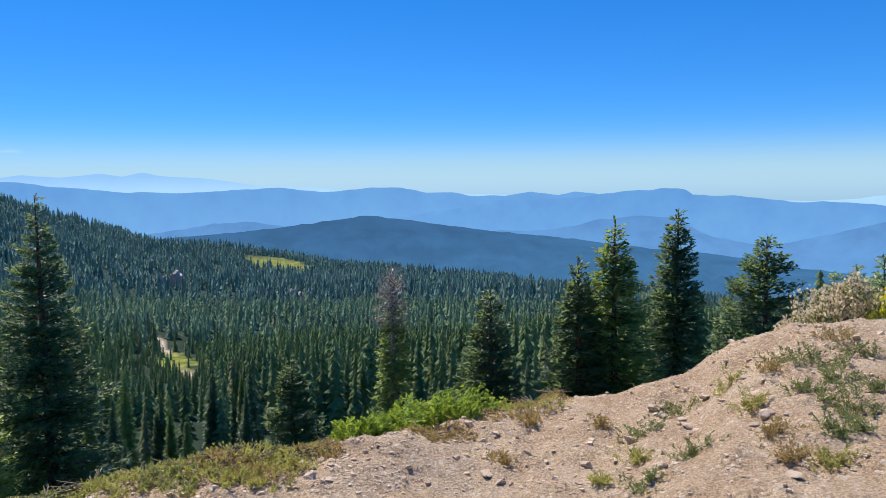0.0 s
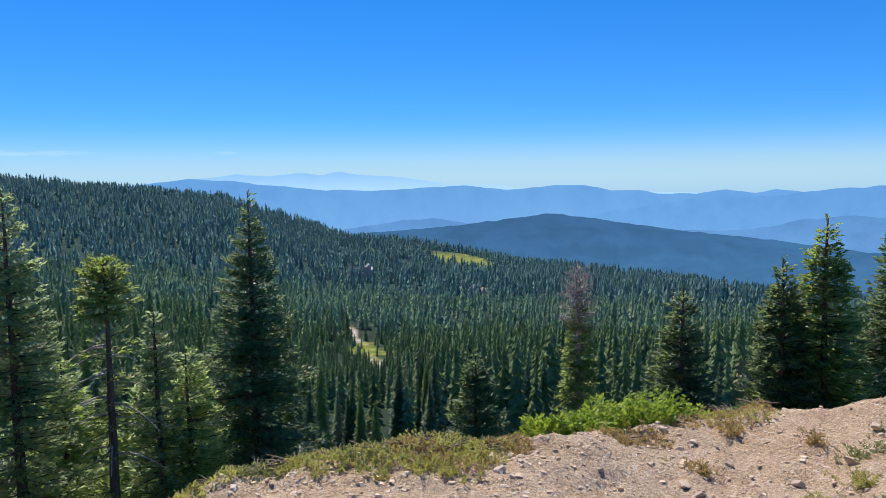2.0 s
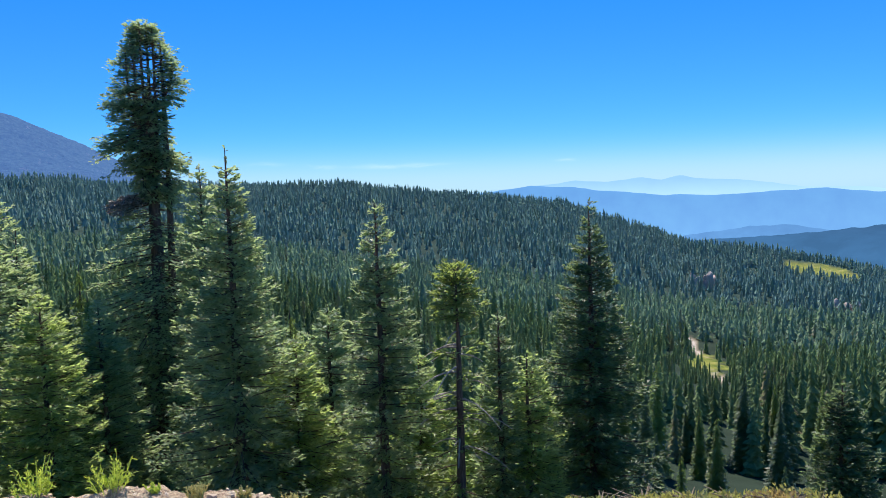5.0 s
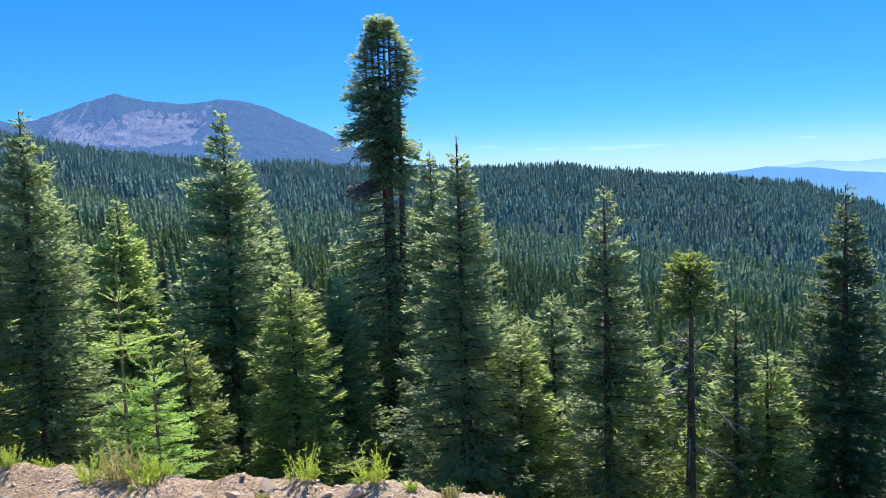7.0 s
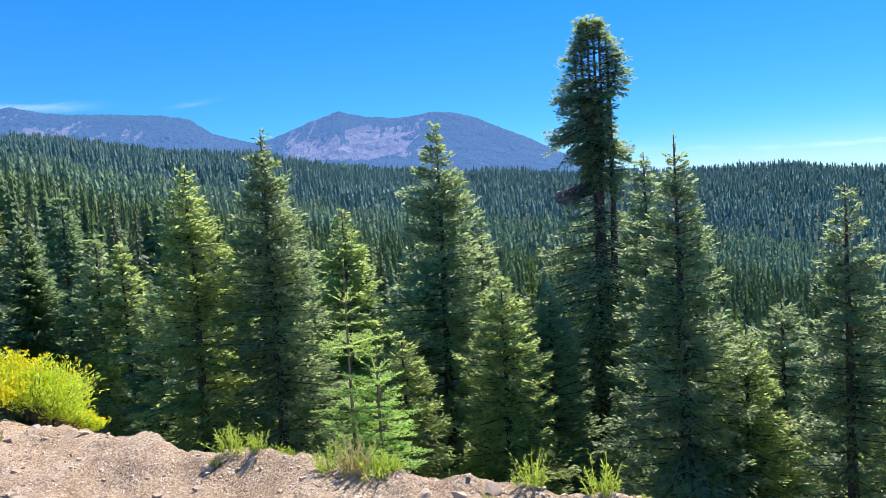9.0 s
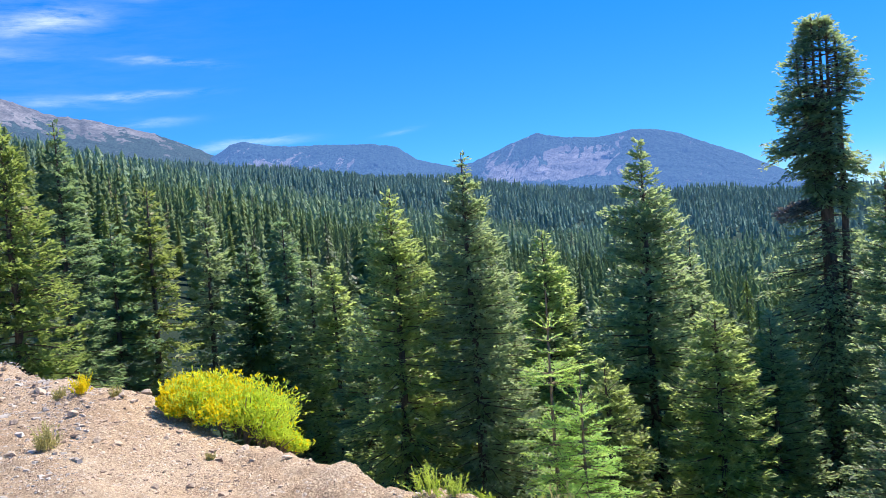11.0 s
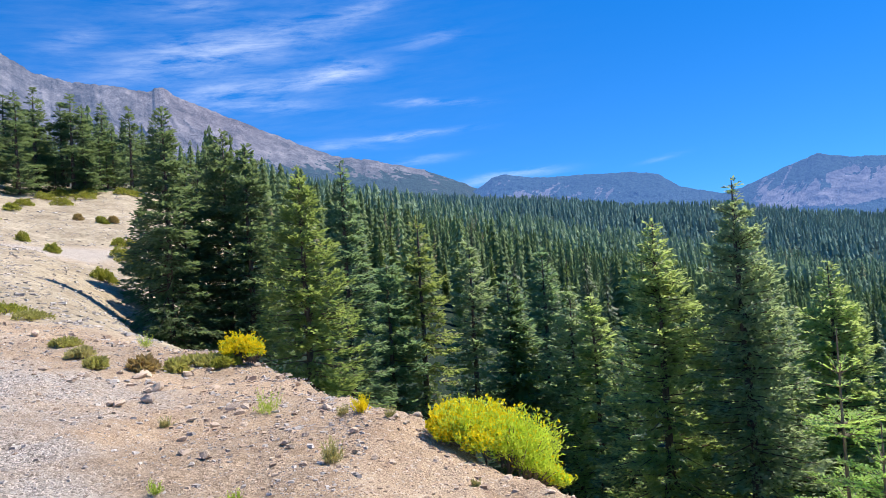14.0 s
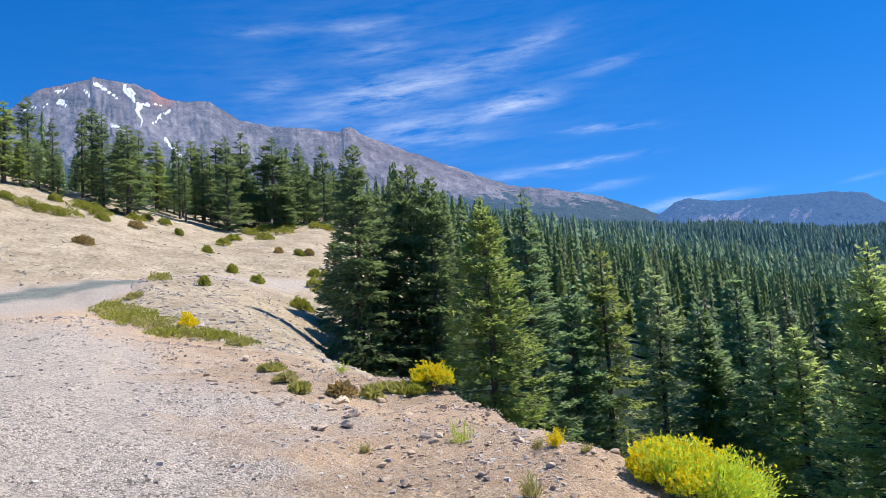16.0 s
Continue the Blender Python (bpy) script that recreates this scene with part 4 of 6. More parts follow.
BANK = "firs on the bank below the turnout"
stand(28.1, 19.7, 1.30, 2.25, 101, NEEDLE_SHADED, group=BANK, label="tall dark fir with a bare bent tip below the bank", power=0.85)
stand(-3.5, 14, -0.42, 1.0, 103, NEEDLE_SHADED, spacing=0.125, group=BANK, label="small dense dark green fir on the bank", power=0.66, low_down=-12)
stand(-2.0, 15, -1.80, 0.75, 104, NEEDLE_SHADED, spacing=0.125, group=BANK, label="short fir beside a taller one on the bank")
stand(-10.2, 14.5, 0.10, 1.02, 105, NEEDLE_SHADED, spacing=0.125, group=BANK, label="slim dark green fir on the bank", power=0.74, low_down=-14)
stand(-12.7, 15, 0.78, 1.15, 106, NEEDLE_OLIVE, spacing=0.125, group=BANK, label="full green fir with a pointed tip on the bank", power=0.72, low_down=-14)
stand(-17.1, 19, 0.80, 1.15, 107, NEEDLE_SHADED, spacing=0.125, group=BANK, label="slim open fir with visible trunk on the bank", thin=0.88, power=0.62)
stand(-23.2, 17, 0.34, 1.32, 108, NEEDLE_SHADED, spacing=0.125, group=BANK, label="open fir with rounded gappy crown behind the mound", power=0.6, thin=0.6, low_down=-5)
stand(11.6, 19, -2.80, 1.15, 109, NEEDLE_SHADED, spacing=0.125, group=BANK, label="dark fir low on the bank")
stand(54.1, 17, 2.65, 2.15, 111, NEEDLE, group=BANK, label="broad fir with a slender spire tip", power=0.85, thin=0.95)
stand(43.7, 17.2, 1.45, 1.35, 112, NEEDLE, group=BANK, label="narrow dark fir in front of the valley", thin=0.85, power=0.60)
stand(34.9, 17.5, -1.12, 0.86, 114, NEEDLE, group=BANK, label="thin dark fir among taller trees")
stand(32.7, 18, -2.20, 1.15, 115, NEEDLE_YELLOW, group=BANK, label="low green fir below the bank")
stand(56.1, 24, 2.62, 1.49, 116, NEEDLE, group=BANK, label="fir spire behind a taller tree")
stand(70.75, 27, 4.10, 3.0, 117, NEEDLE, group=BANK, label="large broad dark fir with reddish trunk", power=0.62, thin=0.9)
stand(82.9, 20.5, 3.62, 1.95, 118, NEEDLE, group=BANK, label="tall grey-green fir with a pointed crown", power=0.68)
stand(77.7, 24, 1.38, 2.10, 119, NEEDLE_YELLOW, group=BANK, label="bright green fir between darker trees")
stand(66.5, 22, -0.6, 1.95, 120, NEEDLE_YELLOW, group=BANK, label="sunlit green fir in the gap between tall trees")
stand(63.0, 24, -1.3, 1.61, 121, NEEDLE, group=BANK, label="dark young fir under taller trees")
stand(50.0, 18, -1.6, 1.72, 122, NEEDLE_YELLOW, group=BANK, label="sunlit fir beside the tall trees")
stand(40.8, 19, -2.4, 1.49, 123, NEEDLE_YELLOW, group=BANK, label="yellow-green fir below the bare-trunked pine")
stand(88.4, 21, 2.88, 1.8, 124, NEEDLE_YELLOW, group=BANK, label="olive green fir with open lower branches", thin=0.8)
stand(112.9, 22, 5.0, 2.01, 125, NEEDLE_OLIVE, group=BANK, label="full yellow-green fir beside the road bank", power=0.72)
stand(110.3, 30, 6.3, 1.44, 126, NEEDLE_BLUE, group=BANK, label="tall slim blue-green fir", power=0.75)
stand(105.3, 33, 4.25, 1.72, 127, NEEDLE_DRY, group=BANK, label="sparse brownish fir with dead branches", thin=0.6)
stand(101.7, 36, 3.35, 1.84, 128, NEEDLE, group=BANK, label="dull fir with thinning crown", thin=0.8)
stand(98.9, 30, 1.6, 1.72, 129, NEEDLE_BLUE, group=BANK, label="pale blue-green fir below the road")
stand(96.6, 40, 2.85, 1.95, 130, NEEDLE_BLUE, group=BANK)
stand(94.6, 30, 1.0, 1.49, 131, NEEDLE, group=BANK)
stand(93.0, 28, 0.8, 1.38, 132, NEEDLE_YELLOW, group=BANK)
stand(91.1, 24, -0.39, 1.26, 133, NEEDLE_BLUE, group=BANK)
stand(107.6, 32, 2.65, 1.72, 134, NEEDLE_BLUE, group=BANK)
stand(122.7, 33, 9.2, 2.01, 135, NEEDLE_SHADED, group=BANK, label="very dark tall fir at the foot of the slope", power=0.7, low_down=-20)
stand(118.9, 35, 8.65, 1.84, 136, NEEDLE_SHADED, group=BANK, label="dark blue-green fir beside the road bank", power=0.58)
stand(117.3, 34, 7.95, 1.84, 137, NEEDLE_SHADED, group=BANK, label="dark blue-green fir beside the road bank", power=0.58)
stand(120.7, 37, 7.3, 1.7, 141, NEEDLE_SHADED, group=BANK, label="dark fir in the clump below the road")
stand(124.2, 39, 6.2, 1.6, 142, NEEDLE_SHADED, group=BANK, label="dark fir in the clump below the road")
stand(121.6, 34.5, 5.6, 1.6, 143, NEEDLE_SHADED, group=BANK, label="dark fir in the clump below the road")
stand(47.4, 20, -1.2, 1.7, 144, NEEDLE, group=BANK, label="dark fir filling a gap on the bank")
stand(73.9, 21, -2.0, 1.5, 145, NEEDLE_YELLOW, group=BANK, label="sunlit low fir between tall trees")
stand(80.2, 26, -0.4, 1.7, 146, NEEDLE_BLUE, group=BANK, label="grey-green fir behind the young firs")
stand(86.0, 27, 0.3, 1.7, 147, NEEDLE_YELLOW, group=BANK, label="yellow-green fir behind the rim")
stand(67.9, 31, 0.9, 1.9, 148, NEEDLE, group=BANK, label="dark fir behind the large broad fir")
stand(36.3, 20, -3.5, 1.3, 149, NEEDLE_YELLOW, group=BANK, label="low sunlit fir beside the bare pine")
stand(-27.4, 24, -1.20, 1.26, 138, NEEDLE, group=BANK)
stand(-28.6, 25, -1.15, 1.26, 139, NEEDLE, group=BANK)
stand(-30.2, 26, -0.85, 1.38, 140, NEEDLE, group=BANK)


def dying_fir():
    """A fir that is dead at its tip and full of brown, drooping twigs, with green on one side."""
    p = at(3.9, 14)
    h, rng = -0.10 - p.z, np.random.default_rng(7)
    tree = tagged(new("fir_tree"), "dying fir with a grey bare top and brown twigs", "tree", BANK)
    tree.location = p
    sp, sr = stem_path(rng, h, 0.10)
    tv, tf = tubes([sp], [sr], 7)
    (cv, cf), (bp, br) = crown_arrays(rng, h * 0.9, 0.50, 0.1, 0.10, 7, 0.10, 0.06, power=0.5, low_down=-42, droop=0.5, thin=0.95)
    (dv, df), (dp, dr) = crown_arrays(rng, h, 0.34, 0.82, 0.09, 7, 0.10, 0.016, power=0.5, low_down=5, top_up=40, droop=0.1)
    bv, bf = tubes(bp + dp, br + dr, 3)
    part("trunk", mesh_of("trunk", np.concatenate([tv, bv]), np.concatenate([tf, bf + len(tv)]), BARK_GREY, True), tree, "grey stem and leafless top branches")
    part("crown", mesh_of("crown", cv, cf, NEEDLE_DRY), tree, "brown and yellow-green drooping twigs")
    part("dead_foliage", mesh_of("dead_foliage", dv, df, NEEDLE_DEAD), tree, "pinkish grey dead twigs")


dying_fir()


def bare_pine():
    """A pine with a long naked trunk, dead curved branches and one tuft at the top."""
    p = at(38.0, 16.5)
    tip = 0.0
    h, rng = tip - p.z, np.random.default_rng(11)
    tree = tagged(new("pine_tree"), "pine with bare trunk, dead limbs and tufted top", "tree", BANK)
    tree.location = p
    sp, sr = stem_path(rng, h * 0.99, 0.13)
    (cv, cf), (bp, br) = crown_arrays(rng, h, 0.58, 0.86, 0.10, 6, 0.13, 0.07, power=0.42, low_down=0, top_up=45, droop=0.05)
    (lv, lf), (bq, bs) = crown_arrays(rng, h * 0.86, 0.85, 0.3, 0.16, 4, 0.2, 0.085, power=0.3, thin=0.34, low_down=-20)
    cv, cf, bp, br = np.concatenate([cv, lv]), np.concatenate([cf, lf + len(cv)]), bp + bq, br + bs
    (tv, tf), (bv, bf) = tubes([sp], [sr], 8), tubes(bp, br, 3)
    trunk = part("trunk", mesh_of("trunk", np.concatenate([tv, bv]), np.concatenate([tf, bf + len(tv)]), BARK, True), tree)
    part("crown", mesh_of("crown", cv, cf, NEEDLE_OLIVE), tree, "tufted yellow-green top")
    for k in range(22):
        z, phi, L = rng.uniform(0.45, 0.82) * h, rng.uniform(0, 6.28), rng.uniform(0.5, 1.3)
        s = np.linspace(0, 1, 6)[:, None]
        way = np.array([0, 0, z]) + np.array([math.cos(phi), math.sin(phi), 0]) * L * s + np.array([0, 0, 1.0]) * L * (0.15 * s - 0.5 * s * s)
        dv, df = tubes([way], [np.linspace(0.026, 0.008, 6)], 4)
        part("dead_limb", mesh_of("dead_limb", dv, df, BARK_GREY, True), trunk, "pale curved dead limb")


bare_pine()


def old_giant():
    """The tallest fir: a candelabra of upright leaders over a bare stretch of trunk and a dense skirt."""
    az = 59.2
    p = at(az, 29)
    top = 7.75
    h, rng = top - p.z, np.random.default_rng(19)
    tree = tagged(new("fir_tree"), "towering old fir with many upright leaders in its crown", "tree", BANK)
    tree.location = p
    right = np.array([math.cos(radians(az)), math.sin(radians(az)), 0.0])
    deep = np.array([-math.sin(radians(az)), math.cos(radians(az)), 0.0])
    up = np.array([0, 0, 1.0])
    s = np.linspace(0, 1, 9)[:, None]
    sp = up * (s * (h - 2.0) - 0.4) + right * (0.10 * s - 0.1 * s * s)
    tv, tf = tubes([sp], [np.linspace(0.40, 0.13, 9)], 9)
    trunk = part("trunk", mesh_of("trunk", tv, tf, BARK, True), tree)
    # a second stem beside the trunk, and the leaders that part from them
    for x0, x1, d, lo, hi, w in ((0.42, 0.55, 0.1, 10.5, 1.2, 0.17), (-0.05, -0.38, 0.15, 5.6, 0.35, 0.085), (0.0, -0.13, -0.2, 5.5, 0.10, 0.095), (0.05, 0.08, 0.2, 5.2, 0.0, 0.10), (0.2, 0.27, -0.1, 5.4, 0.08, 0.09), (0.45, 0.52, 0.15, 5.0, 0.6, 0.08), (0.5, 0.86, -0.15, 2.6, 1.35, 0.05), (-0.1, -0.62, -0.1, 4.4, 1.1, 0.06)):
        q = np.linspace(0, 1, 8)[:, None]
        path = right * (x0 + (x1 - x0) * (1 - (1 - q) ** 3)) + deep * d * q + up * (h - lo + (lo - hi) * q)
        lv, lf = tubes([path], [np.linspace(w, 0.03, 8)], 6)
        part("leader", mesh_of("leader", lv, lf, BARK, True), trunk, "upright side stem")
    # how far the upper crown reaches to either side, by depth below its tip
    left = ((0, 0.15), (0.25, 0.55), (0.8, 0.75), (1.3, 1.0), (1.8, 1.3), (2.4, 1.55), (3.1, 1.35), (3.6, 1.75), (4.1, 2.1), (4.4, 1.1), (4.8, 0.85), (5.3, 0.6), (5.9, 0.5))
    reach_r = ((0, 0.15), (0.25, 0.5), (0.8, 0.85), (1.3, 1.1), (1.8, 1.4), (2.3, 1.3), (2.6, 0.9), (3.1, 0.75), (3.7, 0.8), (4.3, 1.15), (4.6, 1.4), (5.2, 1.5), (5.5, 1.0), (5.9, 0.7))
    rows, paths, radii = [], [], []

    def bough(x0, d0, z, phi, L, slope, sag, dry=None):
        q = np.linspace(0, 1, 5)[:, None]
        way = right * math.cos(phi) + deep * math.sin(phi)
        path = right * x0 + deep * d0 + up * z + way * L * q + up * L * (slope * q - sag * q * q + 0.35 * np.maximum(q - 0.6, 0) ** 2)
        paths.append(path)
        radii.append(np.linspace(0.015 + 0.01 * L, 0.004, 5))
        (rows if dry is None else dry).append(feather(rng, path, L, 0.17, 0.10, 0.036))

    for _ in range(880):
        below = 5.9 * rng.random() ** 0.9
        phi = rng.uniform(0, 6.283)
        c = math.cos(phi)
        full = np.interp(below, [a for a, b in reach_r], [b for a, b in reach_r]) if c > 0 else np.interp(below, [a for a, b in left], [b for a, b in left])
        window = 0.75 < below < 2.5
        if window and abs(c) < 0.75 and rng.random() < 0.8:
            continue
        if below > 2.5 and rng.random() < 0.35:
            continue
        spread = min(0.45, full * 0.6)
        x0 = rng.uniform(-0.35, 0.5) * (spread / 0.45)
        want = full * abs(c) + 0.75 * (1 - abs(c)) * min(1, full)
        L = max(0.12, (want - abs(x0) * (1 if x0 * c > 0 else -0.6)) * rng.uniform(0.6, 1.05))
        if window and c > 0:
            x0 = max(x0, 0.3)
            L = max(0.12, (full - x0) * rng.uniform(0.5, 1.05))
        bough(x0, rng.uniform(-0.25, 0.25), h - below - 0.1, phi, L, 0.45 - 0.14 * below + rng.uniform(-0.35, 0.3), rng.uniform(0.1, 0.4))
    # the dense skirt, which starts below a bare stretch
    for _ in range(900):
        below = 6.4 + (h - 6.9) * rng.random() ** 0.8
        phi = rng.uniform(0, 6.283)
        side = float(rough(np.array(2 * math.cos(phi) + 31), np.array(2 * math.sin(phi) + below * 0.8), 0.9, 45, 2))
        L = (1.05 + 1.6 * step(below, 6.2, 9.8)) * (rng.uniform(0.65, 1.1) + 0.25 * side)
        if rng.random() < 0.85 + 0.4 * side:
            bough(0.0, 0.0, h - below, phi, L, rng.uniform(-0.25, 0.05), 0.12)
    dry = []
    for k in range(26):
        bough(-0.1, 0.0, h - rng.uniform(5.85, 6.3), math.pi + rng.uniform(-0.7, 0.7), rng.uniform(0.6, 1.5), rng.uniform(-0.25, 0.02), 0.15, dry)
    part("dead_bough", mesh_of("dead_bough", *sprays(*joined(dry)), NEEDLE_DEAD), tree, "brown dead boughs below the upper crown")
    tv, tf = tubes([q[::4] for q in paths], [r[::4] for r in radii], 3)
    part("bough_wood", mesh_of("bough_wood", tv, tf, BARK, True), tree)
    part("crown", mesh_of("crown", *sprays(*joined(rows)), NEEDLE), tree)


old_giant()

def young_fir(az, r, tip, whorls, seed, label):
    """A young fir: a long bare leader over separate whorls, each branch a flat fan of needled shoots; whorls by depth under the tip, reach and rise."""
    rng = np.random.default_rng(seed)
    p = at(az, r)
    h = tip - p.z
    tree = tagged(new("fir_tree"), label, "tree", "young firs at the rim")
    tree.location = p
    zz = np.linspace(0, 1, 10)
    stem = np.stack([0.02 * np.sin(4 * zz), 0.015 * np.cos(5 * zz), zz * h - 0.2 * (zz == 0)], 1)
    paths, radii, rows = [stem], [0.032 * (1 - zz) ** 0.8 + 0.006], []

    def shoot(a, b, long):
        way = unit(b - a)
        m = max(6, int(np.linalg.norm(b - a) / 0.011))
        t = rng.random((m, 1))
        flank = unit(np.cross(way, [0, 0, 1.0]))
        w = unit(way * rng.uniform(0.5, 1.0, (m, 1)) + flank * rng.choice([-1.0, 1.0], (m, 1)) * rng.uniform(0.3, 1.0, (m, 1)) + np.array([0, 0, 1.0]) * rng.uniform(-0.2, 0.5, (m, 1)))
        rows.append((a + (b - a) * t, w, long * rng.uniform(0.7, 1.2, m), np.full(m, long * 0.30), unit(np.cross(w, np.array([0, 0, 1.0]) + rng.normal(0, 0.3, (m, 3))))))

    for depth, reach, rise in whorls:
        turn, k = rng.uniform(0, 6.28), int(rng.integers(5, 8))
        root = np.array([np.interp(h - depth, zz * h, stem[:, c]) for c in range(3)])
        for b in range(k):
            phi = turn + b * 6.283 / k + rng.uniform(-0.3, 0.3)
            L = reach * rng.uniform(0.65, 1.15)
            out = np.array([math.cos(phi), math.sin(phi), math.tan(radians(rise + rng.uniform(-6, 6)))])
            end = root + out * L
            shoot(root + out * L * 0.12, end, 0.062)
            paths.append(np.stack([root, (root + end) / 2, end]))
            radii.append(np.array([0.009, 0.006, 0.003]))
            flank = unit(np.cross(out, [0, 0, 1.0]))
            for q in np.arange(0.3, 0.95, 0.09 / L) if L > 0.3 else ():
                for sgn in (-1, 1):
                    start = root + out * L * q
                    shoot(start, start + (flank * sgn * 0.8 + unit(out) * 0.6) * L * 0.5 * (1.05 - q), 0.056)
    shoot(np.array([*stem[-1, :2], h - 0.5]), stem[-1] + [0, 0, 0.02], 0.03)
    part("trunk", mesh_of("trunk", *tubes(paths, radii, 5), BARK_YOUNG, True), tree)
    part("crown", mesh_of("crown", *sprays(*joined(rows)), NEEDLE_YOUNG), tree)


# two pale young firs at the rim
young_fir(77.6, 10.9, 0.85, ((0.52, 0.22, 38), (0.66, 0.24, 18), (0.80, 0.20, 8), (1.08, 0.62, 12), (1.2, 0.5, 4), (1.74, 0.5, 8), (1.98, 0.5, 2), (2.2, 0.56, 6), (2.42, 0.5, 0), (2.65, 0.55, 0), (2.9, 0.5, -4)), 201, "bright green young fir with a long leader and separate whorls")
young_fir(75.7, 10.7, -0.14, ((0.46, 0.26, 30), (0.60, 0.46, 20), (0.76, 0.5, 12), (0.92, 0.44, 6), (1.06, 0.52, 8), (1.22, 0.58, 2), (1.38, 0.66, 2), (1.54, 0.68, 0), (1.72, 0.64, -4), (1.9, 0.6, -6)), 202, "small bright green young fir beside a taller one")


# ---------------------------------------------------------------- woods nearer the turnout, one by one
def fronds(levels, per, lobes, rng, power=0.8, low=0.03):
    """A small fir built from drooping boughs round a dark core, each bough a folded frond; about unit height and unit reach."""
    V, F = [], []
    for k in range(levels):
        u = low + (0.985 - low) * (k + rng.uniform(-0.3, 0.3)) / levels
        rad = max(1 - u, 0.0) ** power
        turn = rng.uniform(0, 6.28)
        drop = 0.55 / levels + 0.02 * (1 - u)
        for j in range(per):
            a = turn + j * 6.283 / per + rng.uniform(-0.35, 0.35)
            q = rad * rng.uniform(0.72, 1.15) + 0.012
            half = q * math.sin(math.pi / per) * rng.uniform(0.75, 1.15) + 0.006
            cx, cy = math.cos(a), math.sin(a)
            b = len(V)
            z0 = u + 0.55 / levels
            V.append((0.12 * q * cx, 0.12 * q * cy, z0))
            V.append((q * cx, q * cy, u - drop + 0.012 * rng.random()))
            if lobes == 0:
                V[-1:] = [(q * cx - half * 0.8 * cy, q * cy + half * 0.8 * cx, u - drop * rng.uniform(0.6, 1.2)), (q * cx + half * 0.8 * cy, q * cy - half * 0.8 * cx, u - drop * rng.uniform(0.6, 1.2))]
                F.append((b, b + 2, b + 1))
                continue
            for sgn in (1, -1):
                last = b
                for m in range(lobes):
                    t = 0.35 + 0.5 * (m + 0.5) / lobes
                    wide = half * (1.15 - 0.75 * t) * (1.3 if lobes > 1 else 1.2)
                    i = len(V)
                    V.append((q * t * cx - sgn * wide * cy, q * t * cy + sgn * wide * cx, z0 + (u - drop - z0) * t - 0.25 * wide * 0.2))
                    if lobes > 1:
                        V.append((q * (t + 0.10) * cx - sgn * wide * 0.45 * cy, q * (t + 0.10) * cy + sgn * wide * 0.45 * cx, z0 + (u - drop - z0) * (t + 0.10)))
                        F.append((last, i, i + 1) if sgn < 0 else (last, i + 1, i))
                        last = i + 1
                    else:
                        last = i
                F.append((b, last, b + 1) if sgn < 0 else (b, b + 1, last))
    c = len(V)
    V += [(0, 0, 0.93)] + [(math.cos(k) * 0.42, math.sin(k) * 0.42, 0.0) for k in np.arange(5) * 1.2566]
    F += [(c, c + 1 + k, c + 1 + (k + 1) % 5) for k in range(5)]
    return np.array(V, float), np.array(F)


def frond_fir(h, rad, seed, material, power, label, group, bare=0.06, levels=42):
    """A fir some way off: a trunk, and a crown of serrated, drooping fronds."""
    rng = np.random.default_rng(seed)
    tree = tagged(new("fir_tree"), label, "tree", group)
    tree.location = (0, 0, -900)
    v, f = fronds(levels, 8, 3, rng, power, bare)
    sp, sr = stem_path(rng, h, 0.014 * h)
    tv, tf = tubes([sp], [sr], 6)
    part("trunk", mesh_of("trunk", tv, tf, BARK, True), tree)
    part("crown", mesh_of("crown", v * [rad, rad, h], f, material), tree)
    return tree


def wood_variant(k):
    shapes = [(12, 1.75, 0.8), (11, 1.4, 0.75), (13, 2.0, 0.9), (9, 1.3, 0.7), (12, 1.5, 0.6), (10, 1.7, 0.85)]
    h, rad, power = shapes[k % 6]
    mat = (NEEDLE_SHADED, NEEDLE_OLIVE, NEEDLE_SHADED, NEEDLE_OLIVE, NEEDLE_SHADED, NEEDLE_OLIVE)[k % 6]
    t = frond_fir(h, rad, 300 + k, mat, power, "fir of the valley woods", "firs of the valley woods")
    return t, h


def top_cap(az):
    return curve(az, (-45, -11), (-20, -13), (0, -16), (28, -16), (36, -11), (45, -9), (60, -5.5), (75, -3), (90, 0.5), (105, 4.0), (113, 6.5), (118, 8))


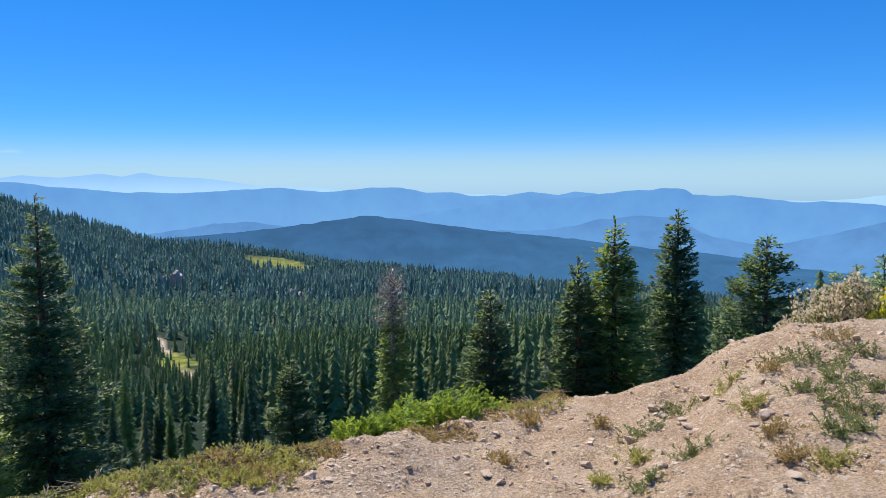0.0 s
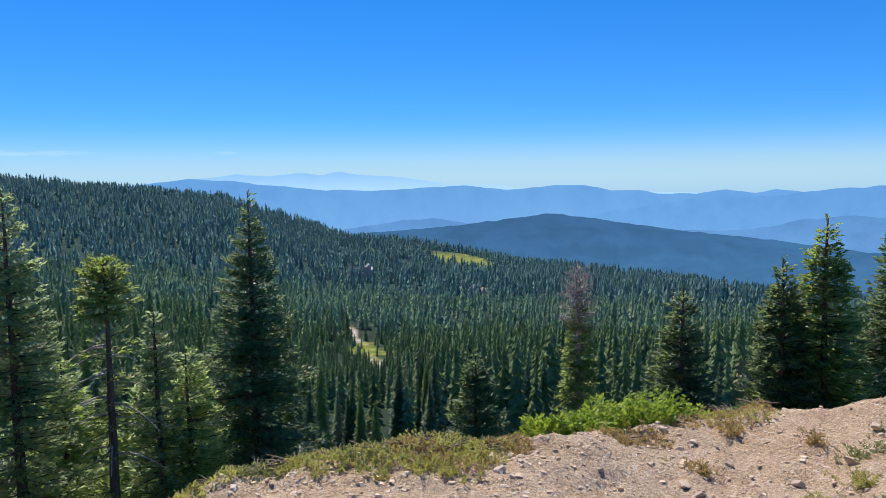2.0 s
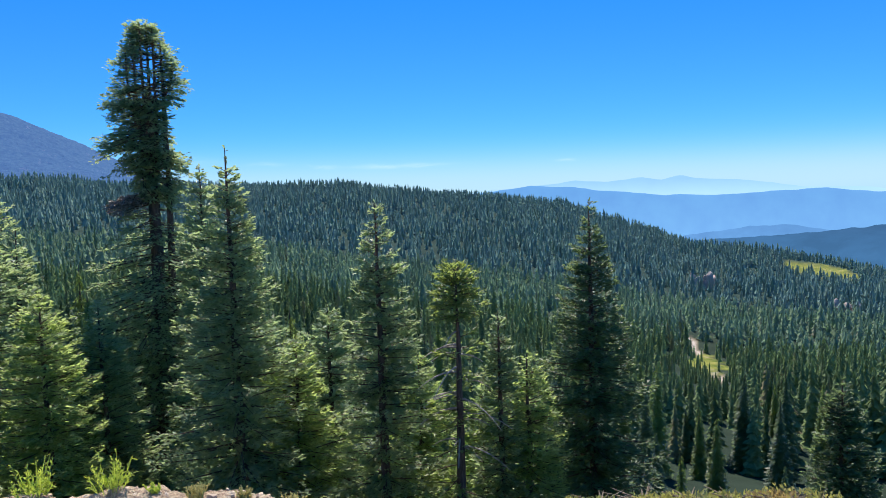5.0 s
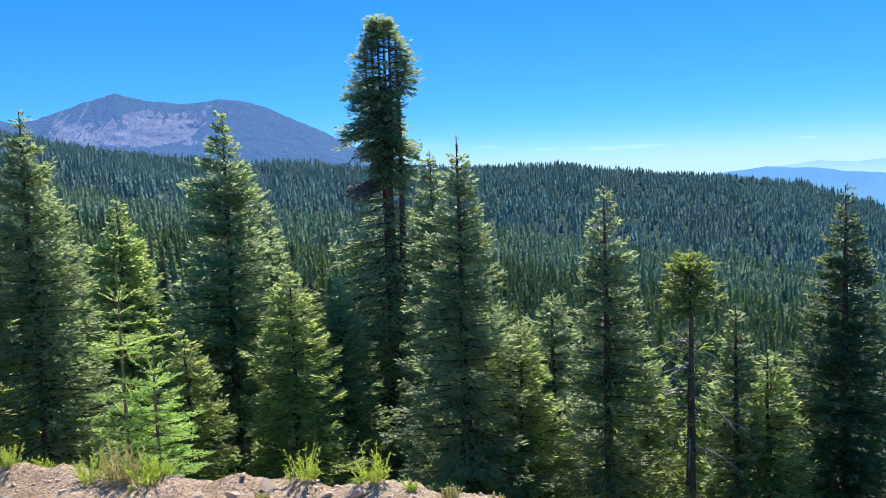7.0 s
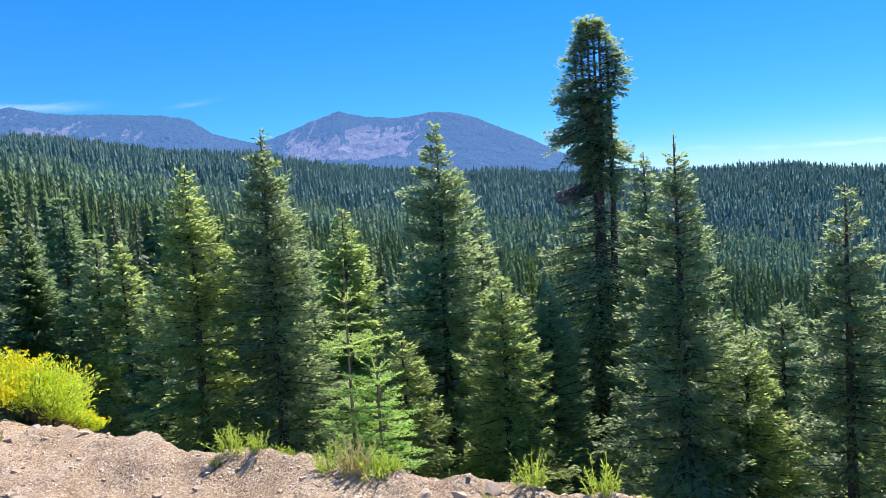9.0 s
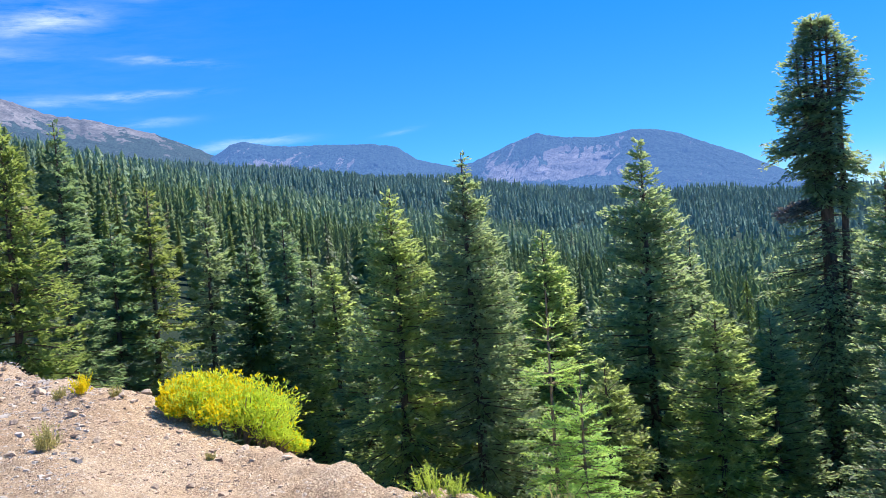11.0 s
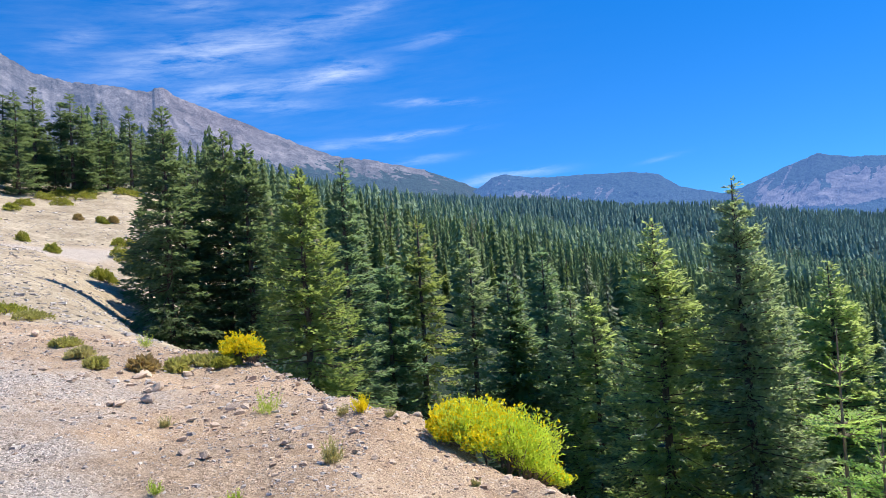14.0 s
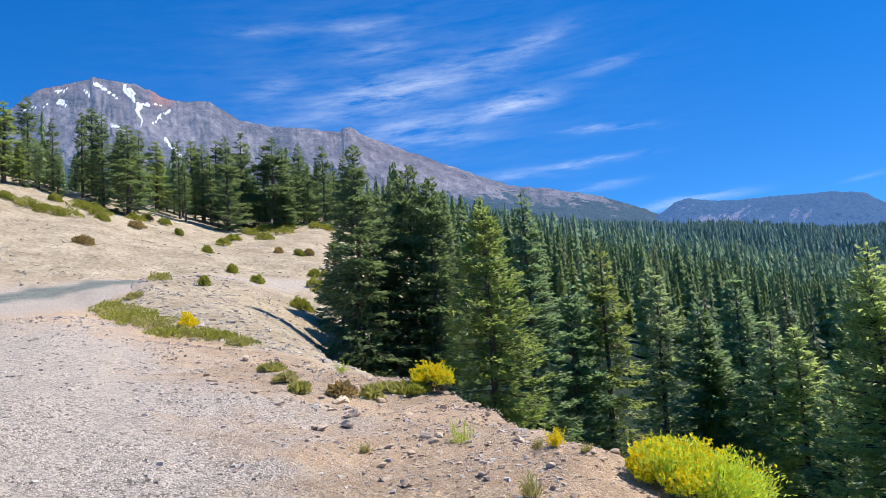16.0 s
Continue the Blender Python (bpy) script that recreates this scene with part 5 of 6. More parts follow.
def plant_woods():
    variants = [wood_variant(k) for k in range(6)]
    rng = np.random.default_rng(5)
    placed = [(28.2, 19.7), (54.1, 17), (43.8, 17.2), (59.3, 29), (70.8, 27), (82.7, 20.5), (88.4, 21), (112.9, 22), (122.7, 33)]
    placed = [(-math.sin(radians(a)) * r, math.cos(radians(a)) * r) for a, r in placed]
    count = 0
    for _ in range(9000):
        if count >= 165:
            break
        az = rng.uniform(-44, 117)
        r = 24 + 80 * rng.random() ** 1.25
        if az < -22 or az > 100 and r < 42:
            continue
        x, y = -math.sin(radians(az)) * r, math.cos(radians(az)) * r
        gap = 2.3 + r * 0.018
        if any((x - a) ** 2 + (y - b) ** 2 < gap * gap for a, b in placed):
            continue
        g = at(az, r)
        most = 1.6 + r * math.tan(radians(float(top_cap(az)) + float(step(r, 50, 75)) * 3.4 * float(az < 40) * float(az < 17.5 or az > 22.6) + rng.uniform(-2.5, 1.0))) - g.z
        h = min(rng.uniform(8, 16), most)
        if h < 4.5:
            continue
        t, h0 = variants[count % 6]
        s = h / h0
        w = min(s * rng.uniform(0.9, 1.2), 1.2) if s > 0.7 else s * 1.15
        copy_thing(t, Matrix.LocRotScale((x, y, g.z - 0.2), Euler((0, 0, rng.uniform(0, 6.28))), (w, w, s)))
        placed.append((x, y))
        count += 1
    crest = []
    for k, (h, rad, bare) in enumerate(((9.5, 1.15, 0.10), (10, 1.0, 0.16), (8.5, 1.4, 0.05), (10, 0.85, 0.22))):
        crest.append((fir((0, 0, -900), h, rad, 330 + k, (NEEDLE_SHADED, NEEDLE_OLIVE, NEEDLE_SHADED, NEEDLE_SHADED)[k], bare=bare, spacing=0.42, per=6, twig=0.26, wide=0.15, power=0.55, thin=0.85, ragged=0.5, boughs=False), h))
    # the line of firs along the top of the bare hillside
    for k in range(88):
        az = 121 + 30 * ((k + rng.uniform(-2.2, 2.4)) / 88)
        hill = float(curve(az, (121, 86), (126, 84), (133, 81), (141, 75), (148, 71), (180, 60)))
        r = hill + (rng.uniform(-9, 18) if k % 3 else rng.uniform(-4, 1))
        g = at(az, r)
        want = float(curve(az, (121, 10.5), (123, 12.0), (125.8, 13.2), (128.5, 13.6), (130.1, 14.2), (131.75, 14.2), (134.3, 13.75), (137.4, 13.9), (138.6, 14.5), (140.3, 15.2), (141.8, 16.0), (142.8, 15.3), (144.4, 15.0), (145.2, 16.5), (146.4, 15.6), (147.7, 16.9), (152, 16.5))) - 5.0 * rng.random() ** 1.4 * (k % 5 != 0)
        h = max(1.6 + r * math.tan(radians(want)) - g.z, 3.5)
        t, h0 = crest[int(rng.integers(0, 4))]
        s = h / h0
        w = s * rng.uniform(1.1, 1.9)
        c = copy_thing(t, Matrix.LocRotScale((g.x, g.y, g.z - 0.2), Euler((0, 0, rng.uniform(0, 6.28))), (w, w, s)))
        tagged(c, "tall fir on the crest of the bare hillside", "tree", "firs along the hillside crest")
    for t, h0 in variants + crest:
        for o in (*t.children_recursive, t):
            bpy.data.objects.remove(o)


plant_woods()


# ---------------------------------------------------------------- the forest beyond: too many to count
def plant_forest(name, material, r0, r1, count, levels, per, lobes, tall, reach, label, az0, az1, seed):
    rng = np.random.default_rng(seed)
    shapes = [fronds(levels, per, lobes, rng, (0.75, 0.9, 0.65, 0.8, 1.0)[k]) for k in range(5)]
    az = rng.uniform(az0, az1, count * 2)
    rmax = np.minimum(r1, ridge_r(az) + 60)
    r = np.sqrt(r0 ** 2 + (rmax ** 2 - r0 ** 2) * rng.random(count * 2))
    x, y = -np.sin(np.radians(az)) * r, np.cos(np.radians(az)) * r
    gravel, bare, woods, lawn, asphalt, rubble, haze_tint = cover(x, y)
    rocks = (np.hypot((az - 20.6) / 1.0, (r - 640) / 50) < 1) | (np.hypot((az - 3.5) / 1.2, (r - 520) / 22) < 1) | (rough(x, y, 90, 77, 3) > 0.95)
    rocks = rocks | ((az > 10.4) & (az < 15.0) & (r > 800 + 14 * (az - 12.7)) & (r < 985 + 14 * (az - 12.7)) & (rough(x, y, 40, 78, 2) < 0.75))
    open_way = (np.abs(az - np.interp(r, [160, 182, 200, 212, 232, 262], [18.5, 19.1, 19.9, 19.4, 20.4, 20.9])) < 0.5) & (r > 150) & (r < 266) & (rng.random(len(x)) < 0.85)
    rocks = rocks | open_way
    keep = (woods > 0.5) & ((lawn < 0.3) | ((rng.random(len(x)) < 0.7) & (r < 300))) & ~rocks
    x, y, r, lawn = x[keep][:count], y[keep][:count], r[keep][:count], lawn[keep][:count]
    z = height(x, y) - 0.4
    h = (tall[0] + (tall[1] - tall[0]) * rng.random(len(x)) ** 1.3) * (1 + 0.25 * rough(x, y, 70, 51, 2))
    h = np.where((lawn > 0.3) & (r < 300), h * 0.55, h)
    # low growth before the glade
    bearing = np.degrees(np.arctan2(-x, y))
    low_top = 1.6 + r * np.tan(np.radians(-13.4 + 0.012 * np.maximum(r - 165, 0))) - z
    h = np.where((bearing > 17.6) & (bearing < 22.6) & (r < 225), np.clip(np.minimum(h, low_top), 4.2, None), h)
    w = h * rng.uniform(reach[0], reach[1], len(x))
    spin = rng.uniform(0, 6.28, len(x))
    pick = rng.integers(0, 5, len(x))
    tone = np.clip(0.5 + rng.normal(0, 0.22, len(x)) + 0.2 * rough(x, y, 60, 53, 2), 0, 1)
    tone = np.where((lawn > 0.3) & (r < 300), 1.0, tone)
    sick = (rng.random(len(x)) < 0.03 + 0.05 * (rough(x, y, 40, 54, 2) > 0.4)).astype(float)
    VV, FF, TT, SS, base = [], [], [], [], 0
    for s, (v, f) in enumerate(shapes):
        i = np.where(pick == s)[0]
        c, n = np.cos(spin[i])[:, None], np.sin(spin[i])[:, None]
        px = x[i][:, None] + w[i][:, None] * (v[None, :, 0] * c - v[None, :, 1] * n)
        py = y[i][:, None] + w[i][:, None] * (v[None, :, 0] * n + v[None, :, 1] * c)
        pz = z[i][:, None] + h[i][:, None] * v[None, :, 2]
        VV.append(np.stack([px, py, pz], -1).reshape(-1, 3))
        FF.append((np.arange(len(i))[:, None, None] * len(v) + f[None] + base).reshape(-1, 3))
        TT.append(np.repeat(tone[i], len(v)))
        SS.append(np.repeat(sick[i], len(v)))
        base += len(i) * len(v)
    me = mesh_of(name, np.concatenate(VV), np.concatenate(FF), material)
    # each tree has a tone of its own, and some are browned
    me.attributes.new("tone", "FLOAT", "POINT").data.foreach_set("value", np.concatenate(TT).astype(np.float32))
    me.attributes.new("sick", "FLOAT", "POINT").data.foreach_set("value", np.concatenate(SS).astype(np.float32))
    return tagged(new(name, me), label, "forest", kind="stuff")


plant_forest("valley_forest", FOREST_NEAR, 74, 150, 1900, 14, 6, 1, (6, 12), (0.16, 0.22), "dense dark green fir forest filling the valley", -46, 121, 71)
plant_forest("middle_forest", FOREST_NEAR, 150, 235, 4200, 9, 6, 1, (5.5, 11), (0.16, 0.22), "dense dark green fir forest on the valley floor", -46, 121, 75)
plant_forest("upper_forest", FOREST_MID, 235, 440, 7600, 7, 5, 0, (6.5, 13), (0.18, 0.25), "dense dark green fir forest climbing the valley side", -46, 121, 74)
plant_forest("ridge_forest", FOREST_FAR, 430, 1330, 29000, 4, 4, 0, (8.5, 17), (0.18, 0.26), "distant fir forest covering the ridge, tinted blue-green for haze", -46, 128, 72)
plant_forest("hillside_forest", FOREST_NEAR, 95, 330, 420, 12, 6, 0, (7, 11), (0.14, 0.2), "fir forest behind the bare hillside's crest", 119, 158, 73)


# ---------------------------------------------------------------- shrubs, tufts and stones
def dome_shrub(place, rx, ry, h, count, size, material, label, kind, seed, turn=0.0, bloom=None, stems=BARK_YOUNG, upright=0.35, group="", sag=0.12, dome=0.62, slim=0.42):
    """A low shrub: stems fanning out of the ground, and leaves all over an uneven dome."""
    rng = np.random.default_rng(seed)
    shrub = tagged(new(kind), label, "shrub", group)
    shrub.location = place
    shrub.rotation_euler = (0, 0, turn)
    a, u = rng.uniform(0, 6.28, count), rng.random(count) ** 0.5
    lump = 0.72 + 0.38 * rough(np.cos(a) * u * 2.2 + seed, np.sin(a) * u * 2.2, 0.8, seed % 50, 3)
    x, y = np.cos(a) * u * rx * lump, np.sin(a) * u * ry * lump
    top = h * np.clip(1 - u ** 2.0, 0.02, 1) ** dome * (lump * 0.6 + 0.5)
    z = top * rng.random(count) ** 0.35
    ground_dz = height(x * math.cos(turn) - y * math.sin(turn) + place[0], x * math.sin(turn) + y * math.cos(turn) + place[1]) - place[2]
    ground_dz = np.clip(ground_dz, -sag, sag)
    base = np.stack([x, y, z + ground_dz - 0.01], 1)
    way = unit(np.stack([np.cos(a) * (1 - upright), np.sin(a) * (1 - upright), np.full(count, upright + 0.2)], 1) + rng.normal(0, 0.45, (count, 3)))
    side = unit(np.cross(way, rng.normal(0, 1, (count, 3))))
    l = size * rng.uniform(0.6, 1.4, count)
    v, f = sprays(base, way, l, l * slim, side, 0.2)
    foliage = part("foliage", mesh_of("foliage", v, f, material), shrub)
    paths, radii = [], []
    for k in range(14):
        b = rng.uniform(0, 6.28)
        q = rng.uniform(0.3, 0.85)
        s = np.linspace(0, 1, 5)[:, None]
        paths.append(np.array([math.cos(b) * rx * q, math.sin(b) * ry * q, 0]) * s + np.array([0, 0, 1.0]) * (h * 0.75 * np.sqrt(s) * (1.1 - q * 0.5)))
        radii.append(np.linspace(0.008, 0.002, 5))
    tv, tf = tubes(paths, radii, 4)
    part("stem_wood", mesh_of("stem_wood", tv, tf, stems, True), shrub)
    if bloom:
        mat, n, share, bsize, lab = bloom
        i = rng.choice(count, n, p=(lambda q: q / q.sum())((z / np.maximum(top, 1e-3)) ** 4 * (0.012 + 1 / (1 + np.exp((base[:, 0] - rx * share) / (0.2 * rx)))) + 1e-6))
        base2 = base[i] + way[i] * l[i][:, None] * 0.8 + rng.normal(0, 0.015, (n, 3))
        way2 = unit(rng.normal(0, 0.7, (n, 3)) + [0, 0, 0.9])
        v, f = sprays(base2, way2, bsize * rng.uniform(0.7, 1.3, n), bsize * 0.7 * rng.uniform(0.7, 1.3, n), unit(np.cross(way2, rng.normal(0, 1, (n, 3)))), 0.3)
        part("blossom", mesh_of("blossom", v, f, mat), foliage, lab)
    return shrub


def sprig_plant(place, rx, material, label, seed, group, tall=1.0):
    """A low straggling plant: a few leafy shoots that lean out of one patch of ground."""
    rng = np.random.default_rng(seed)
    plant = tagged(new("low_plant"), label, "plant", group)
    plant.location = place
    rows = []
    for k in range(int(22 + 70 * rx)):
        a, q = rng.uniform(0, 6.283), rng.random() ** 0.6
        x, y = math.cos(a) * q * rx, math.sin(a) * q * rx * 0.7
        z = float(height(np.array([place[0] + x]), np.array([place[1] + y]))[0]) - place[2]
        L = rng.uniform(0.05, 0.15) * tall
        lean = rng.normal(0, 0.5, 2)
        t = np.linspace(0, 1, 4)[:, None]
        path = np.array([x, y, z - 0.01]) + np.array([lean[0], lean[1], 0.9]) * L * t - np.array([0, 0, 0.25]) * L * t * t
        b = path[:-1]
        w = path[1:] - b
        l = np.linalg.norm(w, axis=1)
        rows.append((b, w / l[:, None], l * 1.1, np.full(3, 0.003), unit(np.cross(w, rng.normal(0, 1, (3, 3))))))
        m = 15
        i = rng.uniform(0.15, 1, m)
        b = np.stack([np.interp(i, t[:, 0], path[:, c]) for c in range(3)], 1)
        w = unit(unit(path[-1:] - path[:1]) * 0.7 + rng.normal(0, 0.6, (m, 3)))
        rows.append((b, w, rng.uniform(0.018, 0.038, m), rng.uniform(0.006, 0.011, m), unit(np.cross(w, rng.normal(0, 1, (m, 3))))))
    lv, lf = sprays(*joined(rows))
    part("foliage", mesh_of("foliage", lv, lf, material), plant)
    return plant


def tuft(place, h, spread, count, material, label, kind, seed, width=0.006, group=""):
    """A tuft of narrow blades or twigs that fan up from one root."""
    rng = np.random.default_rng(seed)
    t = tagged(new(kind), label, "plant", group)
    t.location = place
    a, lean = rng.uniform(0, 6.28, count), np.abs(rng.normal(0, 0.38, count))
    way = unit(np.stack([np.cos(a) * lean, np.sin(a) * lean, np.ones(count)], 1))
    base = np.stack([np.cos(a), np.sin(a), 0 * a], 1) * (rng.random(count) * spread * 0.35)[:, None] - [0, 0, 0.015]
    l = h * (0.35 + 0.8 * rng.random(count) ** 1.6)
    v1, f1 = sprays(base, way, l, np.full(count, width), unit(np.cross(way, rng.normal(0, 1, (count, 3)))), 0.3)
    # side leaflets
    m = count * 10
    i, q = rng.integers(0, count, m), rng.uniform(0.3, 0.95, m)
    b2 = base[i] + way[i] * (l[i] * q)[:, None]
    w2 = unit(way[i] + rng.normal(0, 0.6, (m, 3)))
    v2, f2 = sprays(b2, w2, h * 0.14 * rng.uniform(0.6, 1.3, m), np.full(m, width * 1.2), unit(np.cross(w2, rng.normal(0, 1, (m, 3)))), 0.3)
    part("foliage", mesh_of("foliage", np.concatenate([v1, v2]), np.concatenate([f1, f2 + len(v1)]), material), t)
    return t


def rabbitbrush(az, r, tops, feet, deep, count, blooms, label, seed, gold):
    """A rabbitbrush: clumps of fine upright stems, laid out across the line of sight from the turnout; gold gives where it blooms."""
    rng = np.random.default_rng(seed)
    place = at(az, r)
    shrub = tagged(new("rabbitbrush"), label, "shrub")
    shrub.location = place
    right = np.array([math.cos(radians(az)), math.sin(radians(az)), 0.0])
    away = np.array([-math.sin(radians(az)), math.cos(radians(az)), 0.0])
    up = np.array([0, 0, 1.0])
    x0, x1 = tops[0][0], tops[-1][0]
    B, W, T, stems, radii = [], [], [], [], []
    clumps = 34
    for k in range(clumps):
        x = x0 + (x1 - x0) * (k + rng.uniform(0.1, 0.9)) / clumps
        d = rng.uniform(-1, 1) * deep * math.sqrt(max(0.08, 1 - ((2 * x - x0 - x1) / (x1 - x0)) ** 2))
        top = np.interp(x, *zip(*tops)) * (1 - 0.35 * (d / deep) ** 2) + rng.uniform(-0.24, 0.08) * min(1.0, (x1 - x0))
        foot = np.interp(x, *zip(*feet)) + 0.1 * d
        h = max(top - foot, 0.12)
        m = int(count / clumps)
        a, lean = rng.uniform(0, 6.283, m), np.abs(rng.normal(0, 0.5, m))
        way = unit(right * (np.cos(a) * lean)[:, None] + away * (np.sin(a) * lean)[:, None] + up)
        q = rng.uniform(0.25, 1.0, m) ** 0.6
        base = right * x + away * d + up * (foot - place.z) + way * (h * q * (0.78 + 0.36 * rng.random(m) ** 2))[:, None]
        B.append(base)
        W.append(unit(way + rng.normal(0, 0.55, (m, 3))))
        T.append(q * (0.15 + gold(x) * (0.6 + 0.4 * (k % 3 == 0))))
        for b in range(5):
            root = right * x * 0.75 + away * d * 0.6 + up * (foot - place.z - 0.05)
            stems.append(root + (base[b] - root) * np.linspace(0, 1, 4)[:, None])
            radii.append(np.linspace(0.008, 0.003, 4))
    B, W, T = np.concatenate(B), np.concatenate(W), np.concatenate(T)
    n = len(B)
    size = 0.052 * rng.uniform(0.6, 1.3, n)
    foliage = part("foliage", mesh_of("foliage", *sprays(B, W, size, size * 0.26, unit(np.cross(W, rng.normal(0, 1, (n, 3)))), 0.2), BRUSH), shrub)
    tv, tf = tubes(stems, radii, 4)
    part("stem_wood", mesh_of("stem_wood", tv, tf, BARK_YOUNG, True), shrub)
    i = rng.choice(n, blooms, p=T ** 3 / (T ** 3).sum())
    way = unit(rng.normal(0, 0.7, (blooms, 3)) + up)
    bs = 0.032 * rng.uniform(0.6, 1.4, blooms)
    part("blossom", mesh_of("blossom", *sprays(B[i] + W[i] * size[i][:, None] * 0.8, way, bs, bs * 0.75, unit(np.cross(way, rng.normal(0, 1, (blooms, 3)))), 0.3), YELLOW), foliage, "golden yellow flower heads")
    return shrub


RIMS = "shrubs along the rim of the turnout"
# the two yellow rabbitbrushes and the dried one on the mound
rabbitbrush(97.6, 8.5, ((-0.64, 0.36), (-0.54, 0.45), (-0.35, 0.54), (-0.12, 0.57), (0.12, 0.43), (0.3, 0.25), (0.44, 0.04), (0.55, -0.2)), ((-0.64, 0.24), (-0.3, 0.08), (0.2, -0.14), (0.55, -0.36)), 0.40, 20000, 9000, "large rounded rabbitbrush in yellow bloom", 31, lambda x: 0.95 if x < -0.4 else 0.7 if x < 0.0 else 0.3)
rabbitbrush(116.4, 14.6, ((-0.28, 0.84), (-0.15, 0.94), (0.0, 0.97), (0.15, 0.95), (0.3, 0.80)), ((-0.3, 0.62), (0.3, 0.52)), 0.24, 4500, 9000, "small rabbitbrush covered in yellow flowers", 32, lambda x: 1.0)
dome_shrub(at(-27.2, 9.0), 0.62, 0.45, 0.55, 1500, 0.06, SAGE, "dried pale flower bush on the mound", "flowering_bush", 33, radians(-27), (STRAW, 2600, 9, 0.040, "straw coloured dry flower heads"), upright=0.8)
dome_shrub(at(-30.8, 9.2), 0.35, 0.35, 0.42, 700, 0.06, BRUSH, "yellow flowering bush on the mound", "rabbitbrush", 34, 0.0, (YELLOW, 900, 9, 0.03, "golden yellow flower heads"), upright=0.8)
# manzanita mat just below the rim
for az, r, rx, h, seed in ((7.2, 5.25, 0.38, 0.26, 41), (4.6, 5.6, 0.46, 0.33, 42), (1.8, 5.95, 0.5, 0.41, 43), (-1.0, 6.3, 0.48, 0.38, 44), (-3.4, 6.8, 0.38, 0.30, 45)):
    dome_shrub(at(az, r), rx, rx * 0.9, h, 3400, 0.038, MANZANITA, "bright green leathery manzanita below the rim", "manzanita_shrub", seed, radians(az), group=RIMS, upright=0.35, slim=0.62)
# olive and russet mats along the rim
for k, (az, r, rx, h, mat) in enumerate(((9.5, 4.72, 0.16, 0.10, RUSSET), (12.0, 4.55, 0.27, 0.24, OLIVE), (14.6, 4.45, 0.30, 0.26, OLIVE), (16.8, 4.40, 0.24, 0.20, RUSSET), (19.8, 4.42, 0.27, 0.15, OLIVE), (22.6, 4.42, 0.28, 0.17, OLIVE), (25.6, 4.40, 0.28, 0.16, OLIVE),
                                         (28.5, 4.36, 0.26, 0.16, SAGE), (31.5, 4.28, 0.24, 0.15, OLIVE), (34.0, 4.10, 0.18, 0.10, OLIVE), (80.9, 5.55, 0.24, 0.3, MANZANITA), (-2.6, 6.05, 0.25, 0.10, RUSSET), (-4.8, 6.3, 0.26, 0.11, OLIVE), (-6.8, 6.65, 0.32, 0.13, RUSSET), (-8.2, 6.8, 0.22, 0.10, RUSSET), (1.0, 5.35, 0.22, 0.08, RUSSET))):
    dome_shrub(at(az, r), rx, rx * 0.85, h * 0.36, 620, 0.024, mat, "low olive shrub mat at the rim" if mat is OLIVE else "low green leafy mat beside the young firs" if mat is MANZANITA else "russet low shrub at the rim", "low_shrub", 60 + k, radians(az), group=RIMS, upright=0.5)
# sparse plants on the mound
for k, (az, r, w, mat) in enumerate(((-17.3, 6.32, 130, SAGE), (-20.6, 6.14, 90, OLIVE), (-15.0, 5.68, 150, SAGE), (-18.6, 4.75, 90, SAGE), (-23.3, 6.08, 70, RUSSET), (-25.2, 6.2, 150, SAGE), (-27.0, 6.1, 150, SAGE), (-28.0, 5.82, 110, SAGE), (-27.6, 5.3, 120, SAGE), (-29.3, 5.2, 110, SAGE), (-25.6, 5.46, 80, SAGE), (-27.8, 4.71, 90, SAGE), (-29.4, 4.87, 80, SAGE), (-23.9, 4.72, 70, RUSSET),
                                     (-22.3, 5.32, 80, OLIVE), (-25.0, 4.42, 80, RUSSET), (-27.5, 4.39, 90, OLIVE), (-11.9, 4.61, 50, OLIVE), (-14.7, 4.98, 70, OLIVE), (-15.1, 4.42, 70, SAGE), (-11.9, 5.89, 40, RUSSET), (-29.1, 6.48, 100, SAGE), (-27.4, 6.74, 120, RUSSET), (-6.3, 5.94, 60, RUSSET), (-30.1, 5.62, 60, SAGE), (-4.3, 4.98, 80, RUSSET))):
    rx = w / 1.83 / 1348 * r * 0.52
    sprig_plant(at(az, r), rx, mat, "sparse grey-green plant on the bare mound" if mat is not RUSSET else "withered reddish plant on the bare mound", 90 + k, "plants on the mound")
for k, (az, r, w, mat) in enumerate(((14.8, 4.14, 0.24, OLIVE), (13.4, 4.25, 0.2, RUSSET), (16.4, 4.14, 0.22, OLIVE), (12.2, 4.4, 0.2, OLIVE), (10.2, 4.6, 0.16, RUSSET), (18.2, 4.18, 0.24, OLIVE), (20.6, 4.2, 0.2, SAGE), (24.4, 4.25, 0.2, OLIVE), (-0.6, 5.5, 0.2, RUSSET), (1.6, 5.3, 0.2, RUSSET), (-5.6, 6.2, 0.25, RUSSET), (-7.2, 6.4, 0.22, OLIVE))):
    sprig_plant(at(az, r), w, mat, "straggling olive shrub on the rim" if mat is not RUSSET else "straggling russet shrub on the rim", 130 + k, RIMS, 0.75)
